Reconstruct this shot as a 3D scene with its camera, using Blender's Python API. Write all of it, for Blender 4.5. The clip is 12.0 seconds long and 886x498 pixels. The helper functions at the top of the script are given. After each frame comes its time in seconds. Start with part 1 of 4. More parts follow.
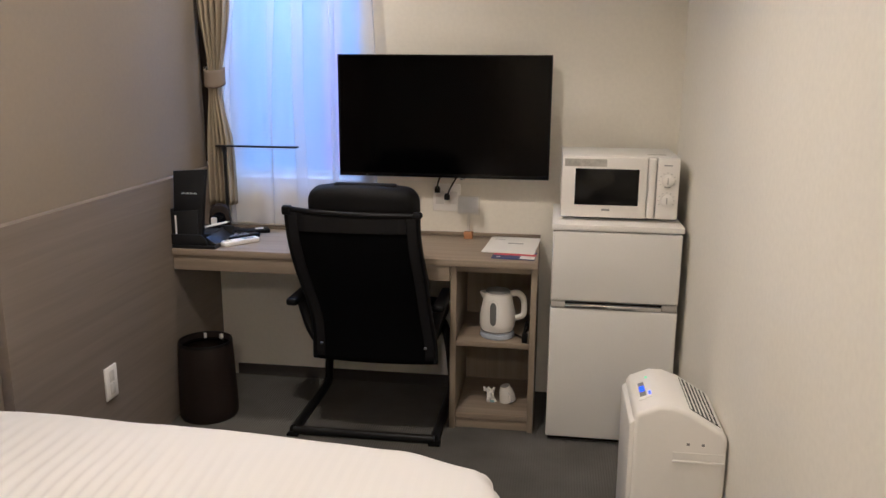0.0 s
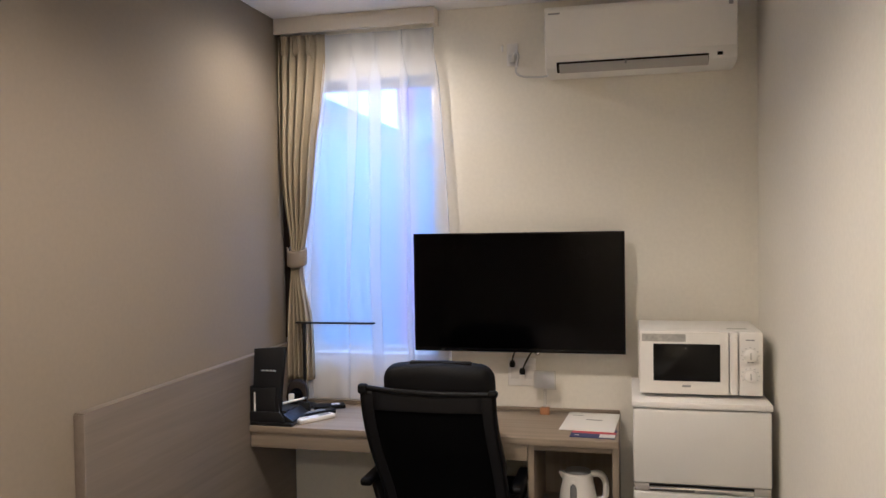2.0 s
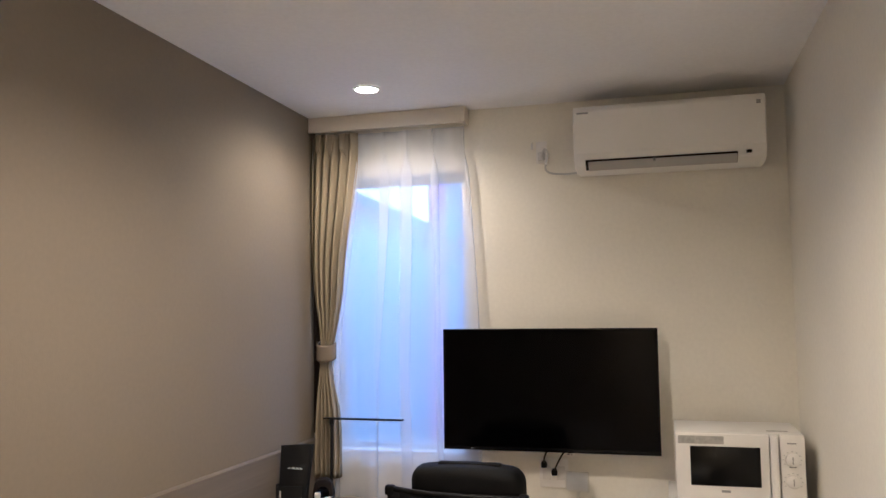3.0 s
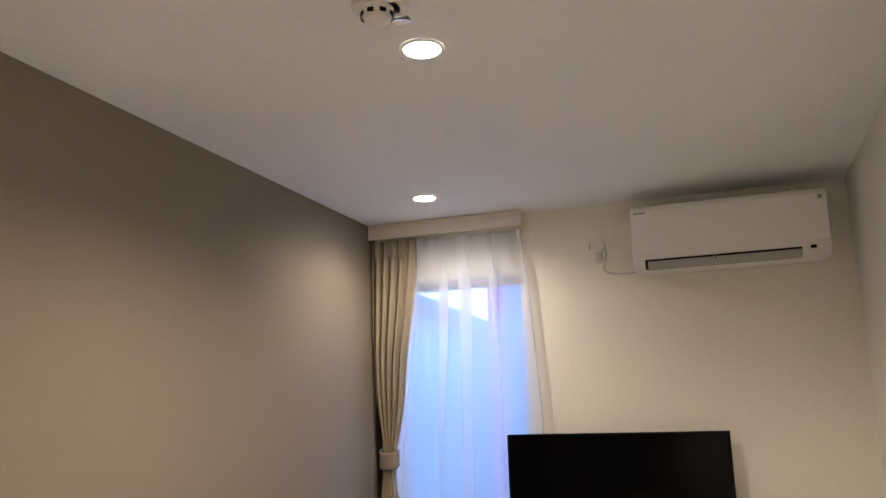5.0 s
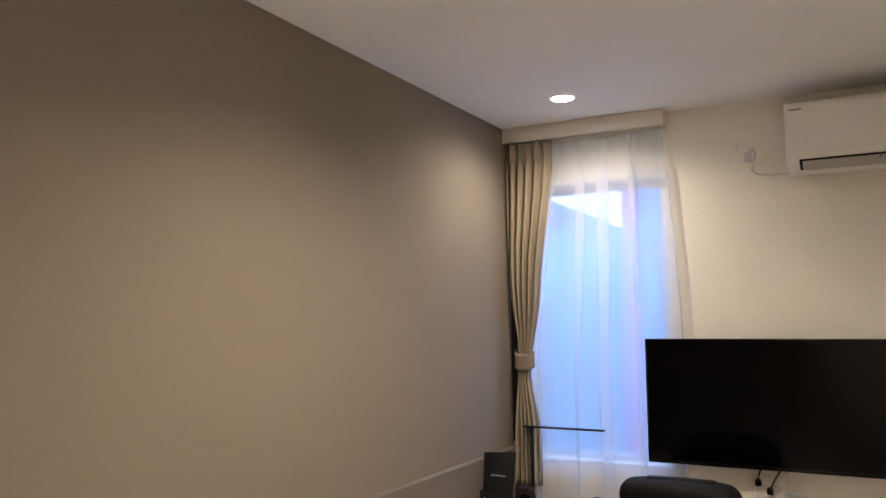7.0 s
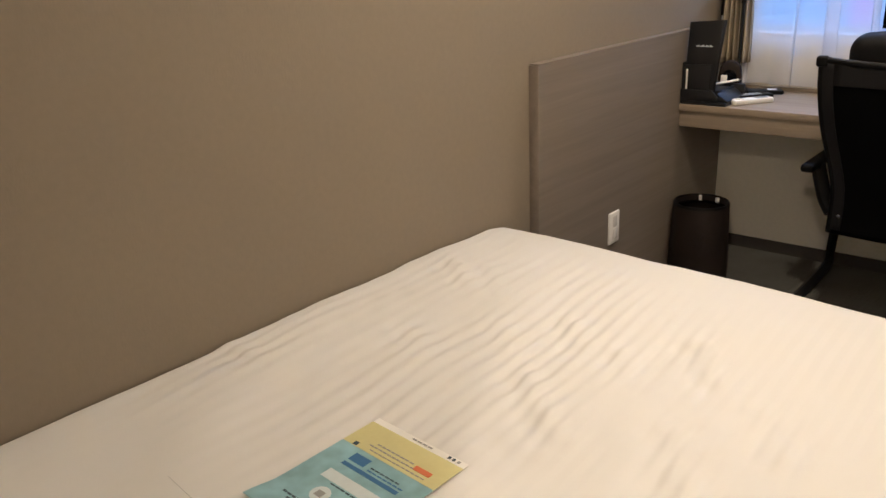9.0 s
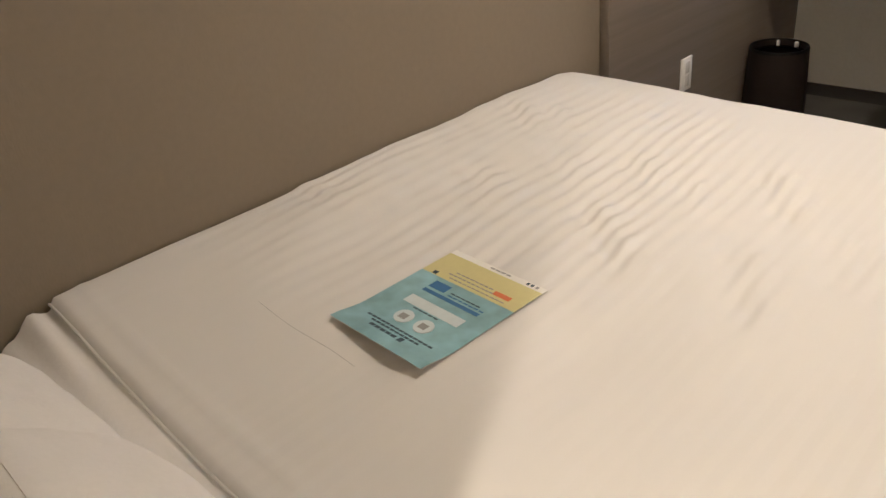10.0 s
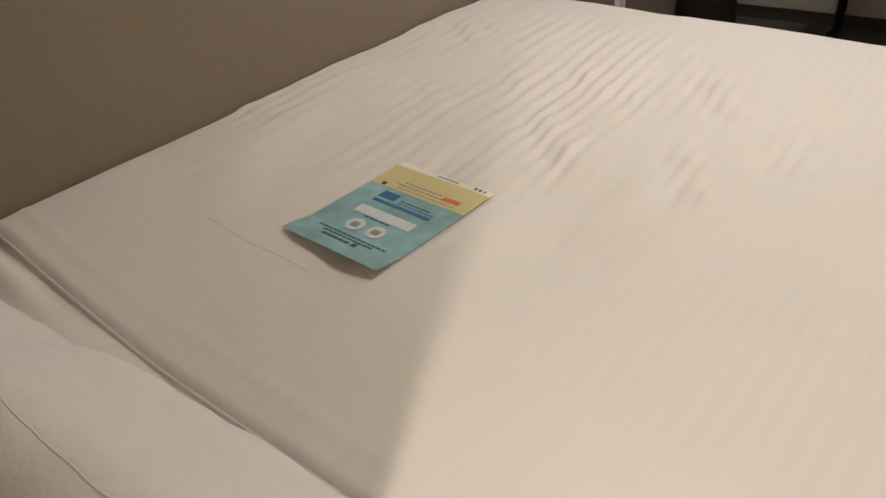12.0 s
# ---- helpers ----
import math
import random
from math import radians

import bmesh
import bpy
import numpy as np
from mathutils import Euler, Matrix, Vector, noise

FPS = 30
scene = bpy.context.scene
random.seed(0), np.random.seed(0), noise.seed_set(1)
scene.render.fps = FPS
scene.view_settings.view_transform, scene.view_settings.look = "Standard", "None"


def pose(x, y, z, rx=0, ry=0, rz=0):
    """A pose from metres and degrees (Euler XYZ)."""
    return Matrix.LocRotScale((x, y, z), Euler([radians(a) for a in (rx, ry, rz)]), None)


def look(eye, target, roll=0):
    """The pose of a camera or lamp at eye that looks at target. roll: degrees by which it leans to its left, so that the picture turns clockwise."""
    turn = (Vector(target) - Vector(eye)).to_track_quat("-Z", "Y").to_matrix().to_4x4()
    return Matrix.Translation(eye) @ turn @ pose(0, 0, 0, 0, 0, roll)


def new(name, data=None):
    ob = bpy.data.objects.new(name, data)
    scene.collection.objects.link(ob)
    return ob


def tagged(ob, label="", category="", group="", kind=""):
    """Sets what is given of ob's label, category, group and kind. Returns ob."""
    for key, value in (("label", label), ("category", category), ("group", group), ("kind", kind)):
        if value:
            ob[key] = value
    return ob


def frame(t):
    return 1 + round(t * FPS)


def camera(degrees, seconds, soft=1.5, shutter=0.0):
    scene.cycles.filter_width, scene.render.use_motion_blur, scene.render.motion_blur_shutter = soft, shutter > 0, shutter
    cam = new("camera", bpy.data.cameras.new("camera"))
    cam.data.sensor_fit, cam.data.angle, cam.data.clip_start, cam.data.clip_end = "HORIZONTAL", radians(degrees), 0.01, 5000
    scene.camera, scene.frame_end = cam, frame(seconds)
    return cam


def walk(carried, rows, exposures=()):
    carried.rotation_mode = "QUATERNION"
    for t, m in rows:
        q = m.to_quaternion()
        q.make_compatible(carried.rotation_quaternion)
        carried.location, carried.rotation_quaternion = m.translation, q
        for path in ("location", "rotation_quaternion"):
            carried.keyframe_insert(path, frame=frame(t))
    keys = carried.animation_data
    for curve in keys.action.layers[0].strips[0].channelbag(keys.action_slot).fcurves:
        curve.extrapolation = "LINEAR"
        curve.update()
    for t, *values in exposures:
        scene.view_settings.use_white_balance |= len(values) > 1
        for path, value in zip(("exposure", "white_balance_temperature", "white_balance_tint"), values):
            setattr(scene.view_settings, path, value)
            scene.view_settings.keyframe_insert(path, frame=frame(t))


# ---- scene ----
cam = camera(58.3, 12.0)

PATH = [
    (0, (1.566, -3.417, 1.452), (1.294, -1.488, 1.0), 0.4),
    (0.5, (1.542, -3.437, 1.459), (1.232, -1.493, 1.104), 0.0),
    (1, (1.547, -3.433, 1.474), (1.192, -1.485, 1.193), -0.4),
    (1.5, (1.548, -3.437, 1.494), (1.141, -1.486, 1.322), -0.7),
    (2, (1.563, -3.427, 1.514), (1.104, -1.481, 1.462), -0.9),
    (2.5, (1.564, -3.426, 1.539), (1.063, -1.491, 1.601), -0.8),
    (3, (1.567, -3.422, 1.545), (1.037, -1.501, 1.715), -0.6),
    (3.2, (1.569, -3.422, 1.546), (1.03, -1.508, 1.753), -0.5),
    (5, (1.566, -3.448, 1.606), (0.913, -1.599, 2.001), -1.7),
    (5.5, (1.558, -3.457, 1.613), (0.85, -1.633, 2.026), -1.9),
    (6, (1.55, -3.461, 1.614), (0.771, -1.662, 2.008), -1.6),
    (6.5, (1.531, -3.461, 1.6), (0.669, -1.686, 1.925), -1.0),
    (6.7, (1.517, -3.461, 1.596), (0.623, -1.693, 1.869), -0.8),
    (8.3, (1.44, -3.472, 1.432), (0.263, -1.901, 1.048), -1.0),
    (8.5, (1.452, -3.467, 1.426), (0.241, -1.95, 0.939), -1.4),
    (8.8, (1.426, -3.473, 1.381), (0.196, -2.025, 0.758), -2.2),
    (9, (1.359, -3.467, 1.317), (0.134, -2.048, 0.621), -2.7),
    (9.5, (1.35, -3.487, 1.28), (0.1, -2.189, 0.412), -4.2),
    (10, (1.348, -3.52, 1.241), (0.091, -2.301, 0.276), -5.8),
    (10.5, (1.351, -3.552, 1.211), (0.116, -2.371, 0.173), -6.8),
    (11, (1.355, -3.576, 1.191), (0.169, -2.382, 0.11), -6.8),
    (11.5, (1.372, -3.583, 1.194), (0.226, -2.364, 0.1), -6.7),
    (12, (1.373, -3.574, 1.19), (0.259, -2.318, 0.103), -6.2),
]
walk(cam, [(t, look(eye, target, roll)) for t, eye, target, roll in PATH], exposures=[(0, 2.08, 4660, 12), (1.0, 2.12, 4660, 13), (2.5, 2.06, 4730, 12), (5.5, 1.92, 4880, 13), (6.7, 1.99, 4860, 12), (8.5, 2.19, 5070, 9), (10.0, 2.03, 4900, 10), (12.0, 1.80, 4780, 10)])

# ---- world, sun, lamps ----
world = bpy.data.worlds.new("sky")
scene.world = world
world.use_nodes = True
wn = world.node_tree
sky = wn.nodes.new("ShaderNodeTexSky")
sky.sky_type = "NISHITA"
sky.sun_disc = False
sky.sun_elevation, sky.sun_rotation = radians(35), radians(54)
wn.links.new(sky.outputs[0], wn.nodes["Background"].inputs[0])
wn.nodes["Background"].inputs[1].default_value = 0.14

sun_data = bpy.data.lights.new("sun", "SUN")
sun_data.energy, sun_data.angle, sun_data.color = 2.0, radians(0.5), (1.0, 0.95, 0.88)
sun = new("sun", sun_data)
sun.matrix_world = look((2.2, 1.6, 1.9), (0.0, 0.0, 0.0))

LAMP_COLOR = (1.0, 0.70, 0.405)
CEIL = 2.472


def downlight_lamp(x, y, watts, cone=132, blend=0.55):
    data = bpy.data.lights.new("downlight_lamp", "SPOT")
    data.energy, data.color = watts, LAMP_COLOR
    data.spot_size, data.spot_blend, data.shadow_soft_size = radians(cone), blend, 0.04
    ob = new("downlight_lamp", data)
    ob.matrix_world = look((x, y, CEIL - 0.012), (x, y, 0))
    return ob


downlight_lamp(0.930, -1.757, 31, 152, 0.75)
downlight_lamp(0.433, -0.453, 11.5, 160, 0.75)
downlight_lamp(1.570, -4.51, 53, 160, 0.8)

# added area lamp above the window gap, boosting the sky's blue light
gap_data = bpy.data.lights.new("sky_fill", "AREA")
gap_data.shape, gap_data.size, gap_data.size_y = "RECTANGLE", 1.2, 0.7
gap_data.energy, gap_data.color = 15, (0.40, 0.61, 1.0)
sky_fill = new("sky_fill", gap_data)
sky_fill.matrix_world = look((0.45, 0.70, 3.05), (0.45, 0.0, 1.45))

# ---- materials ----


def material(name, color, rough=0.5, metal=0.0, vary=0.08, big=3.0, fine=80.0, bump=0.0, spec=0.5):
    """A plain surface with variation at two scales and fine relief."""
    m = bpy.data.materials.new(name)
    m.use_nodes = True
    nt = m.node_tree
    b = nt.nodes["Principled BSDF"]
    co = nt.nodes.new("ShaderNodeTexCoord")
    n1, n2 = nt.nodes.new("ShaderNodeTexNoise"), nt.nodes.new("ShaderNodeTexNoise")
    n1.inputs["Scale"].default_value, n2.inputs["Scale"].default_value = big, fine
    n1.inputs["Detail"].default_value, n2.inputs["Detail"].default_value = 3, 2
    for n in (n1, n2):
        nt.links.new(co.outputs["Object"], n.inputs["Vector"])
    add = nt.nodes.new("ShaderNodeMath")
    add.operation = "MULTIPLY_ADD"
    add.inputs[1].default_value = 0.6
    nt.links.new(n1.outputs["Fac"], add.inputs[0])
    half = nt.nodes.new("ShaderNodeMath")
    half.operation = "MULTIPLY"
    half.inputs[1].default_value = 0.4
    nt.links.new(n2.outputs["Fac"], half.inputs[0])
    nt.links.new(half.outputs[0], add.inputs[2])
    ramp = nt.nodes.new("ShaderNodeMapRange")
    ramp.inputs["From Min"].default_value, ramp.inputs["From Max"].default_value = 0.3, 0.7
    ramp.inputs["To Min"].default_value, ramp.inputs["To Max"].default_value = 1 - vary, 1 + vary
    nt.links.new(add.outputs[0], ramp.inputs["Value"])
    mul = nt.nodes.new("ShaderNodeVectorMath")
    mul.operation = "SCALE"
    mul.inputs[0].default_value = color
    nt.links.new(ramp.outputs[0], mul.inputs["Scale"])
    nt.links.new(mul.outputs[0], b.inputs["Base Color"])
    b.inputs["Roughness"].default_value, b.inputs["Metallic"].default_value = rough, metal
    b.inputs["Specular IOR Level"].default_value = spec
    if bump:
        bp = nt.nodes.new("ShaderNodeBump")
        bp.inputs["Strength"].default_value, bp.inputs["Distance"].default_value = bump, 0.002
        nt.links.new(n2.outputs["Fac"], bp.inputs["Height"])
        nt.links.new(bp.outputs[0], b.inputs["Normal"])
    return m


def wallpaper(name, color, cell=210.0, strength=0.25, wander=5.0, relief=0.0015):
    """Woven-look vinyl wallpaper: crossed threads with uneven thickness."""
    m = material(name, color, 0.75, 0, 0.05, 1.2, 60, spec=0.25)
    nt = m.node_tree
    b = nt.nodes["Principled BSDF"]
    co = nt.nodes.new("ShaderNodeTexCoord")
    heights = []
    for axis in ("Z", "X"):
        w = nt.nodes.new("ShaderNodeTexWave")
        w.bands_direction = axis
        w.inputs["Scale"].default_value = cell / 6.3 if axis == "Z" else cell / 9.0
        w.inputs["Distortion"].default_value, w.inputs["Detail"].default_value = wander, 2.0
        w.inputs["Detail Scale"].default_value = 3.0
        mapping = nt.nodes.new("ShaderNodeMapping")
        mapping.inputs["Rotation"].default_value = (0, 0, radians(45) if axis == "X" else 0)
        nt.links.new(co.outputs["Object"], mapping.inputs["Vector"])
        nt.links.new(mapping.outputs[0], w.inputs["Vector"])
        heights.append(w)
    mx = nt.nodes.new("ShaderNodeMath")
    mx.operation = "ADD"
    nt.links.new(heights[0].outputs["Fac"], mx.inputs[0])
    nt.links.new(heights[1].outputs["Fac"], mx.inputs[1])
    bp = nt.nodes.new("ShaderNodeBump")
    bp.inputs["Strength"].default_value, bp.inputs["Distance"].default_value = strength, relief
    if wander > 4:
        grain = nt.nodes.new("ShaderNodeTexNoise")
        grain.inputs["Scale"].default_value, grain.inputs["Detail"].default_value = cell, 3
        mapping = nt.nodes.new("ShaderNodeMapping")
        mapping.inputs["Scale"].default_value = (1.0, 1.0, 0.45)
        nt.links.new(co.outputs["Object"], mapping.inputs["Vector"])
        nt.links.new(mapping.outputs[0], grain.inputs["Vector"])
        nt.links.new(grain.outputs["Fac"], bp.inputs["Height"])
    else:
        nt.links.new(mx.outputs[0], bp.inputs["Height"])
    nt.links.new(bp.outputs[0], b.inputs["Normal"])
    return m


def wood(name, dark, light, axis="Y", rough=0.45, scale=1.0):
    """Wood-print laminate with long streaks along one axis."""
    m = bpy.data.materials.new(name)
    m.use_nodes = True
    nt = m.node_tree
    b = nt.nodes["Principled BSDF"]
    co = nt.nodes.new("ShaderNodeTexCoord")
    mp = nt.nodes.new("ShaderNodeMapping")
    s = [26.0 * scale] * 3
    s["XYZ".index(axis)] = 0.9 * scale
    mp.inputs["Scale"].default_value = s
    nt.links.new(co.outputs["Object"], mp.inputs["Vector"])
    n = nt.nodes.new("ShaderNodeTexNoise")
    n.inputs["Scale"].default_value, n.inputs["Detail"].default_value, n.inputs["Roughness"].default_value = 1.6, 6, 0.6
    n.inputs["Distortion"].default_value = 0.5
    nt.links.new(mp.outputs[0], n.inputs["Vector"])
    r = nt.nodes.new("ShaderNodeValToRGB")
    r.color_ramp.elements[0].position, r.color_ramp.elements[1].position = 0.32, 0.68
    r.color_ramp.elements[0].color, r.color_ramp.elements[1].color = (*dark, 1), (*light, 1)
    nt.links.new(n.outputs["Fac"], r.inputs["Fac"])
    nt.links.new(r.outputs[0], b.inputs["Base Color"])
    b.inputs["Roughness"].default_value = rough
    bp = nt.nodes.new("ShaderNodeBump")
    bp.inputs["Strength"].default_value, bp.inputs["Distance"].default_value = 0.12, 0.001
    nt.links.new(n.outputs["Fac"], bp.inputs["Height"])
    nt.links.new(bp.outputs[0], b.inputs["Normal"])
    return m


def glowing(name, color, strength):
    m = bpy.data.materials.new(name)
    m.use_nodes = True
    b = m.node_tree.nodes["Principled BSDF"]
    b.inputs["Base Color"].default_value = (*color, 1)
    b.inputs["Emission Color"].default_value, b.inputs["Emission Strength"].default_value = (*color, 1), strength
    return m


def clear(name, color=(1, 1, 1), rough=0.0, alpha_like=1.0):
    m = bpy.data.materials.new(name)
    m.use_nodes = True
    b = m.node_tree.nodes["Principled BSDF"]
    b.inputs["Base Color"].default_value = (*color, 1)
    b.inputs["Transmission Weight"].default_value, b.inputs["Roughness"].default_value, b.inputs["IOR"].default_value = alpha_like, rough, 1.45
    return m


def striped_cotton(name, color, period, stripe_axis="X", depth=0.035):
    """White sateen with satin stripes: alternating gloss and a faint tone."""
    m = bpy.data.materials.new(name)
    m.use_nodes = True
    nt = m.node_tree
    b = nt.nodes["Principled BSDF"]
    co = nt.nodes.new("ShaderNodeTexCoord")
    w = nt.nodes.new("ShaderNodeTexWave")
    w.bands_direction = stripe_axis
    w.inputs["Scale"].default_value = 6.2832 / period / 20.0
    w.inputs["Distortion"].default_value, w.inputs["Detail"].default_value, w.inputs["Detail Scale"].default_value = 1.6, 2.0, 0.35
    nt.links.new(co.outputs["Object"], w.inputs["Vector"])
    step = nt.nodes.new("ShaderNodeMapRange")
    step.interpolation_type = "SMOOTHSTEP"
    step.inputs["From Min"].default_value, step.inputs["From Max"].default_value = 0.25, 0.75
    nt.links.new(w.outputs["Fac"], step.inputs["Value"])
    patch = nt.nodes.new("ShaderNodeTexNoise")
    patch.inputs["Scale"].default_value, patch.inputs["Detail"].default_value = 3.2, 3
    nt.links.new(co.outputs["Object"], patch.inputs["Vector"])
    clean = nt.nodes.new("ShaderNodeMapRange")
    clean.inputs["From Min"].default_value, clean.inputs["From Max"].default_value = 0.34, 0.54
    nt.links.new(patch.outputs["Fac"], clean.inputs["Value"])
    band = nt.nodes.new("ShaderNodeMath")
    band.operation = "MAXIMUM"
    nt.links.new(step.outputs[0], band.inputs[0])
    nt.links.new(clean.outputs[0], band.inputs[1])
    tone = nt.nodes.new("ShaderNodeMapRange")
    tone.inputs["To Min"].default_value, tone.inputs["To Max"].default_value = 1 - depth, 1.0
    nt.links.new(band.outputs[0], tone.inputs["Value"])
    mul = nt.nodes.new("ShaderNodeVectorMath")
    mul.operation = "SCALE"
    mul.inputs[0].default_value = color
    nt.links.new(tone.outputs[0], mul.inputs["Scale"])
    nt.links.new(mul.outputs[0], b.inputs["Base Color"])
    ro = nt.nodes.new("ShaderNodeMapRange")
    ro.inputs["To Min"].default_value, ro.inputs["To Max"].default_value = 0.78, 0.6
    nt.links.new(band.outputs[0], ro.inputs["Value"])
    nt.links.new(ro.outputs[0], b.inputs["Roughness"])
    b.inputs["Specular IOR Level"].default_value = 0.3
    n = nt.nodes.new("ShaderNodeTexNoise")
    n.inputs["Scale"].default_value, n.inputs["Detail"].default_value = 14, 4
    nt.links.new(co.outputs["Object"], n.inputs["Vector"])
    sm = nt.nodes.new("ShaderNodeMath")
    sm.operation = "MULTIPLY_ADD"
    sm.inputs[1].default_value = 0.5
    nt.links.new(band.outputs[0], sm.inputs[0])
    nt.links.new(n.outputs["Fac"], sm.inputs[2])
    bp = nt.nodes.new("ShaderNodeBump")
    bp.inputs["Strength"].default_value, bp.inputs["Distance"].default_value = 0.15, 0.003
    nt.links.new(sm.outputs[0], bp.inputs["Height"])
    nt.links.new(bp.outputs[0], b.inputs["Normal"])
    return m


def sheer_cloth(name, color, open_share):
    m = bpy.data.materials.new(name)
    m.use_nodes = True
    nt = m.node_tree
    nt.nodes.remove(nt.nodes["Principled BSDF"])
    out = nt.nodes["Material Output"]
    d, t, c = nt.nodes.new("ShaderNodeBsdfDiffuse"), nt.nodes.new("ShaderNodeBsdfTranslucent"), nt.nodes.new("ShaderNodeBsdfTransparent")
    for n in (d, t):
        n.inputs["Color"].default_value = (*color, 1)
    a, z = nt.nodes.new("ShaderNodeMixShader"), nt.nodes.new("ShaderNodeMixShader")
    a.inputs[0].default_value, z.inputs[0].default_value = 0.5, open_share
    nt.links.new(d.outputs[0], a.inputs[1])
    nt.links.new(t.outputs[0], a.inputs[2])
    nt.links.new(a.outputs[0], z.inputs[1])
    nt.links.new(c.outputs[0], z.inputs[2])
    nt.links.new(z.outputs[0], out.inputs["Surface"])
    return m


WALL_TAUPE = wallpaper("taupe_wallpaper", (0.238, 0.201, 0.152))
WALL_CREAM = wallpaper("cream_wallpaper", (0.83, 0.797, 0.705), 210, 0.10)
WALL_WEAVE = wallpaper("coarse_woven_wallpaper", (0.52, 0.475, 0.36), 230, 1.0, 5.0, 0.004)
CEILING_WHITE = wallpaper("white_ceiling_paper", (0.90, 0.89, 0.88), 210, 0.10)
CARPET = material("dark_grey_carpet", (0.105, 0.102, 0.094), 0.95, 0, 0.22, 5, 260, 0.5, 0.1)
rib = CARPET.node_tree.nodes.new("ShaderNodeTexWave")
rib.inputs["Scale"].default_value, rib.inputs["Distortion"].default_value, rib.inputs["Detail Scale"].default_value = 32.0, 1.5, 4.0
rib_co = CARPET.node_tree.nodes.new("ShaderNodeTexCoord")
CARPET.node_tree.links.new(rib_co.outputs["Object"], rib.inputs["Vector"])
rib_bump = CARPET.node_tree.nodes.new("ShaderNodeBump")
rib_bump.inputs["Strength"].default_value, rib_bump.inputs["Distance"].default_value = 0.35, 0.003
CARPET.node_tree.links.new(rib.outputs["Fac"], rib_bump.inputs["Height"])
CARPET.node_tree.links.new(rib_bump.outputs[0], CARPET.node_tree.nodes["Principled BSDF"].inputs["Normal"])
BASEBOARD = material("dark_baseboard", (0.065, 0.060, 0.055), 0.5)
LAMINATE_Y = wood("greige_laminate_panel", (0.176, 0.147, 0.120), (0.212, 0.179, 0.147), "Y")
LAMINATE_X = wood("greige_laminate_desk", (0.245, 0.198, 0.145), (0.325, 0.268, 0.200), "X")
LAMINATE_Z = wood("greige_laminate_upright", (0.225, 0.182, 0.135), (0.30, 0.248, 0.186), "Z")
WHITE_PLASTIC = material("white_plastic", (0.82, 0.80, 0.76), 0.35, 0, 0.02, 4, 60)
WHITE_STEEL = material("white_enamelled_steel", (0.74, 0.73, 0.70), 0.30, 0, 0.02, 3, 150, 0.05)
LOUVER = material("pale_grey_plastic", (0.42, 0.40, 0.375), 0.45, 0, 0.03, 4, 60)
GREY_PLASTIC = material("grey_plastic", (0.20, 0.20, 0.20), 0.4)
BLACK_PLASTIC = material("black_plastic", (0.003, 0.003, 0.0035), 0.42, 0, 0.2, spec=0.16)
BLACK_GLOSS = material("black_gloss", (0.003, 0.003, 0.004), 0.15, spec=0.18)
BLACK_LEATHER = material("black_leatherette", (0.0045, 0.0045, 0.005), 0.6, 0, 0.25, 5, 260, 0.4, 0.14)
BLACK_MESH = material("black_mesh_fabric", (0.0022, 0.0022, 0.0026), 0.9, 0, 0.3, 6, 500, 0.8, 0.05)
CHAIR_BORDER = material("black_woven_border", (0.007, 0.007, 0.008), 0.6, 0, 0.25, 6, 300, 0.4, 0.25)
BLACK_METAL = material("black_painted_steel", (0.008, 0.008, 0.0085), 0.45, 0.0, 0.2, spec=0.25)
BIN_BROWN = material("dark_brown_leatherette", (0.016, 0.011, 0.009), 0.6, 0, 0.2, 8, 200, 0.4, 0.2)
CHROME = material("chrome", (0.75, 0.75, 0.75), 0.12, 1.0, 0.02)
SCREEN = material("tv_screen", (0.0008, 0.0008, 0.001), 0.12, 0, 0.1, 2, 30, spec=0.10)
OVEN_GLASS = material("oven_window", (0.006, 0.006, 0.006), 0.12, spec=0.2)
DRAPE = material("beige_drape_cloth", (0.33, 0.278, 0.195), 0.9, 0, 0.06, 6, 400, 0.3, 0.1)
DRAPE_DARK = material("taupe_tieback_cloth", (0.24, 0.20, 0.155), 0.85, 0, 0.06, 6, 400, 0.3, 0.1)
SHEER = sheer_cloth("white_sheer_cloth", (0.84, 0.86, 0.92), 0.44)
VALANCE = material("cream_valance_board", (0.72, 0.66, 0.57), 0.5, 0, 0.03)
SATIN = striped_cotton("striped_white_sateen", (0.685, 0.672, 0.65), 0.032, depth=0.018)
COTTON = material("white_cotton", (0.80, 0.785, 0.77), 0.85, 0, 0.03, 6, 120, 0.25, 0.15)
DARK_WOOD = material("dark_brown_wood", (0.055, 0.036, 0.026), 0.5, 0, 0.2, 5, 90)
PAPER = material("white_paper", (0.80, 0.79, 0.76), 0.7, 0, 0.02)
RED_PAPER = material("red_paper", (0.55, 0.08, 0.10), 0.6)
BLUE_PAPER = material("dark_blue_paper", (0.05, 0.06, 0.16), 0.6)
LEAFLET_BLUE = material("pale_blue_print", (0.27, 0.45, 0.51), 0.35, 0, 0.30, 7, 30)
LEAFLET_YELLOW = material("pale_yellow_print", (0.62, 0.58, 0.28), 0.35, 0, 0.05)
INK_DARK = material("dark_ink", (0.03, 0.06, 0.09), 0.5)
INK_BLUE = material("blue_ink", (0.05, 0.16, 0.36), 0.5)
INK_ORANGE = material("orange_ink", (0.62, 0.17, 0.06), 0.5)
INK_WHITE = material("white_ink", (0.62, 0.68, 0.70), 0.5)
ORGANIZER = material("black_glossy_leatherette", (0.008, 0.009, 0.011), 0.36, 0, 0.2, 6, 200, 0.2, 0.5)
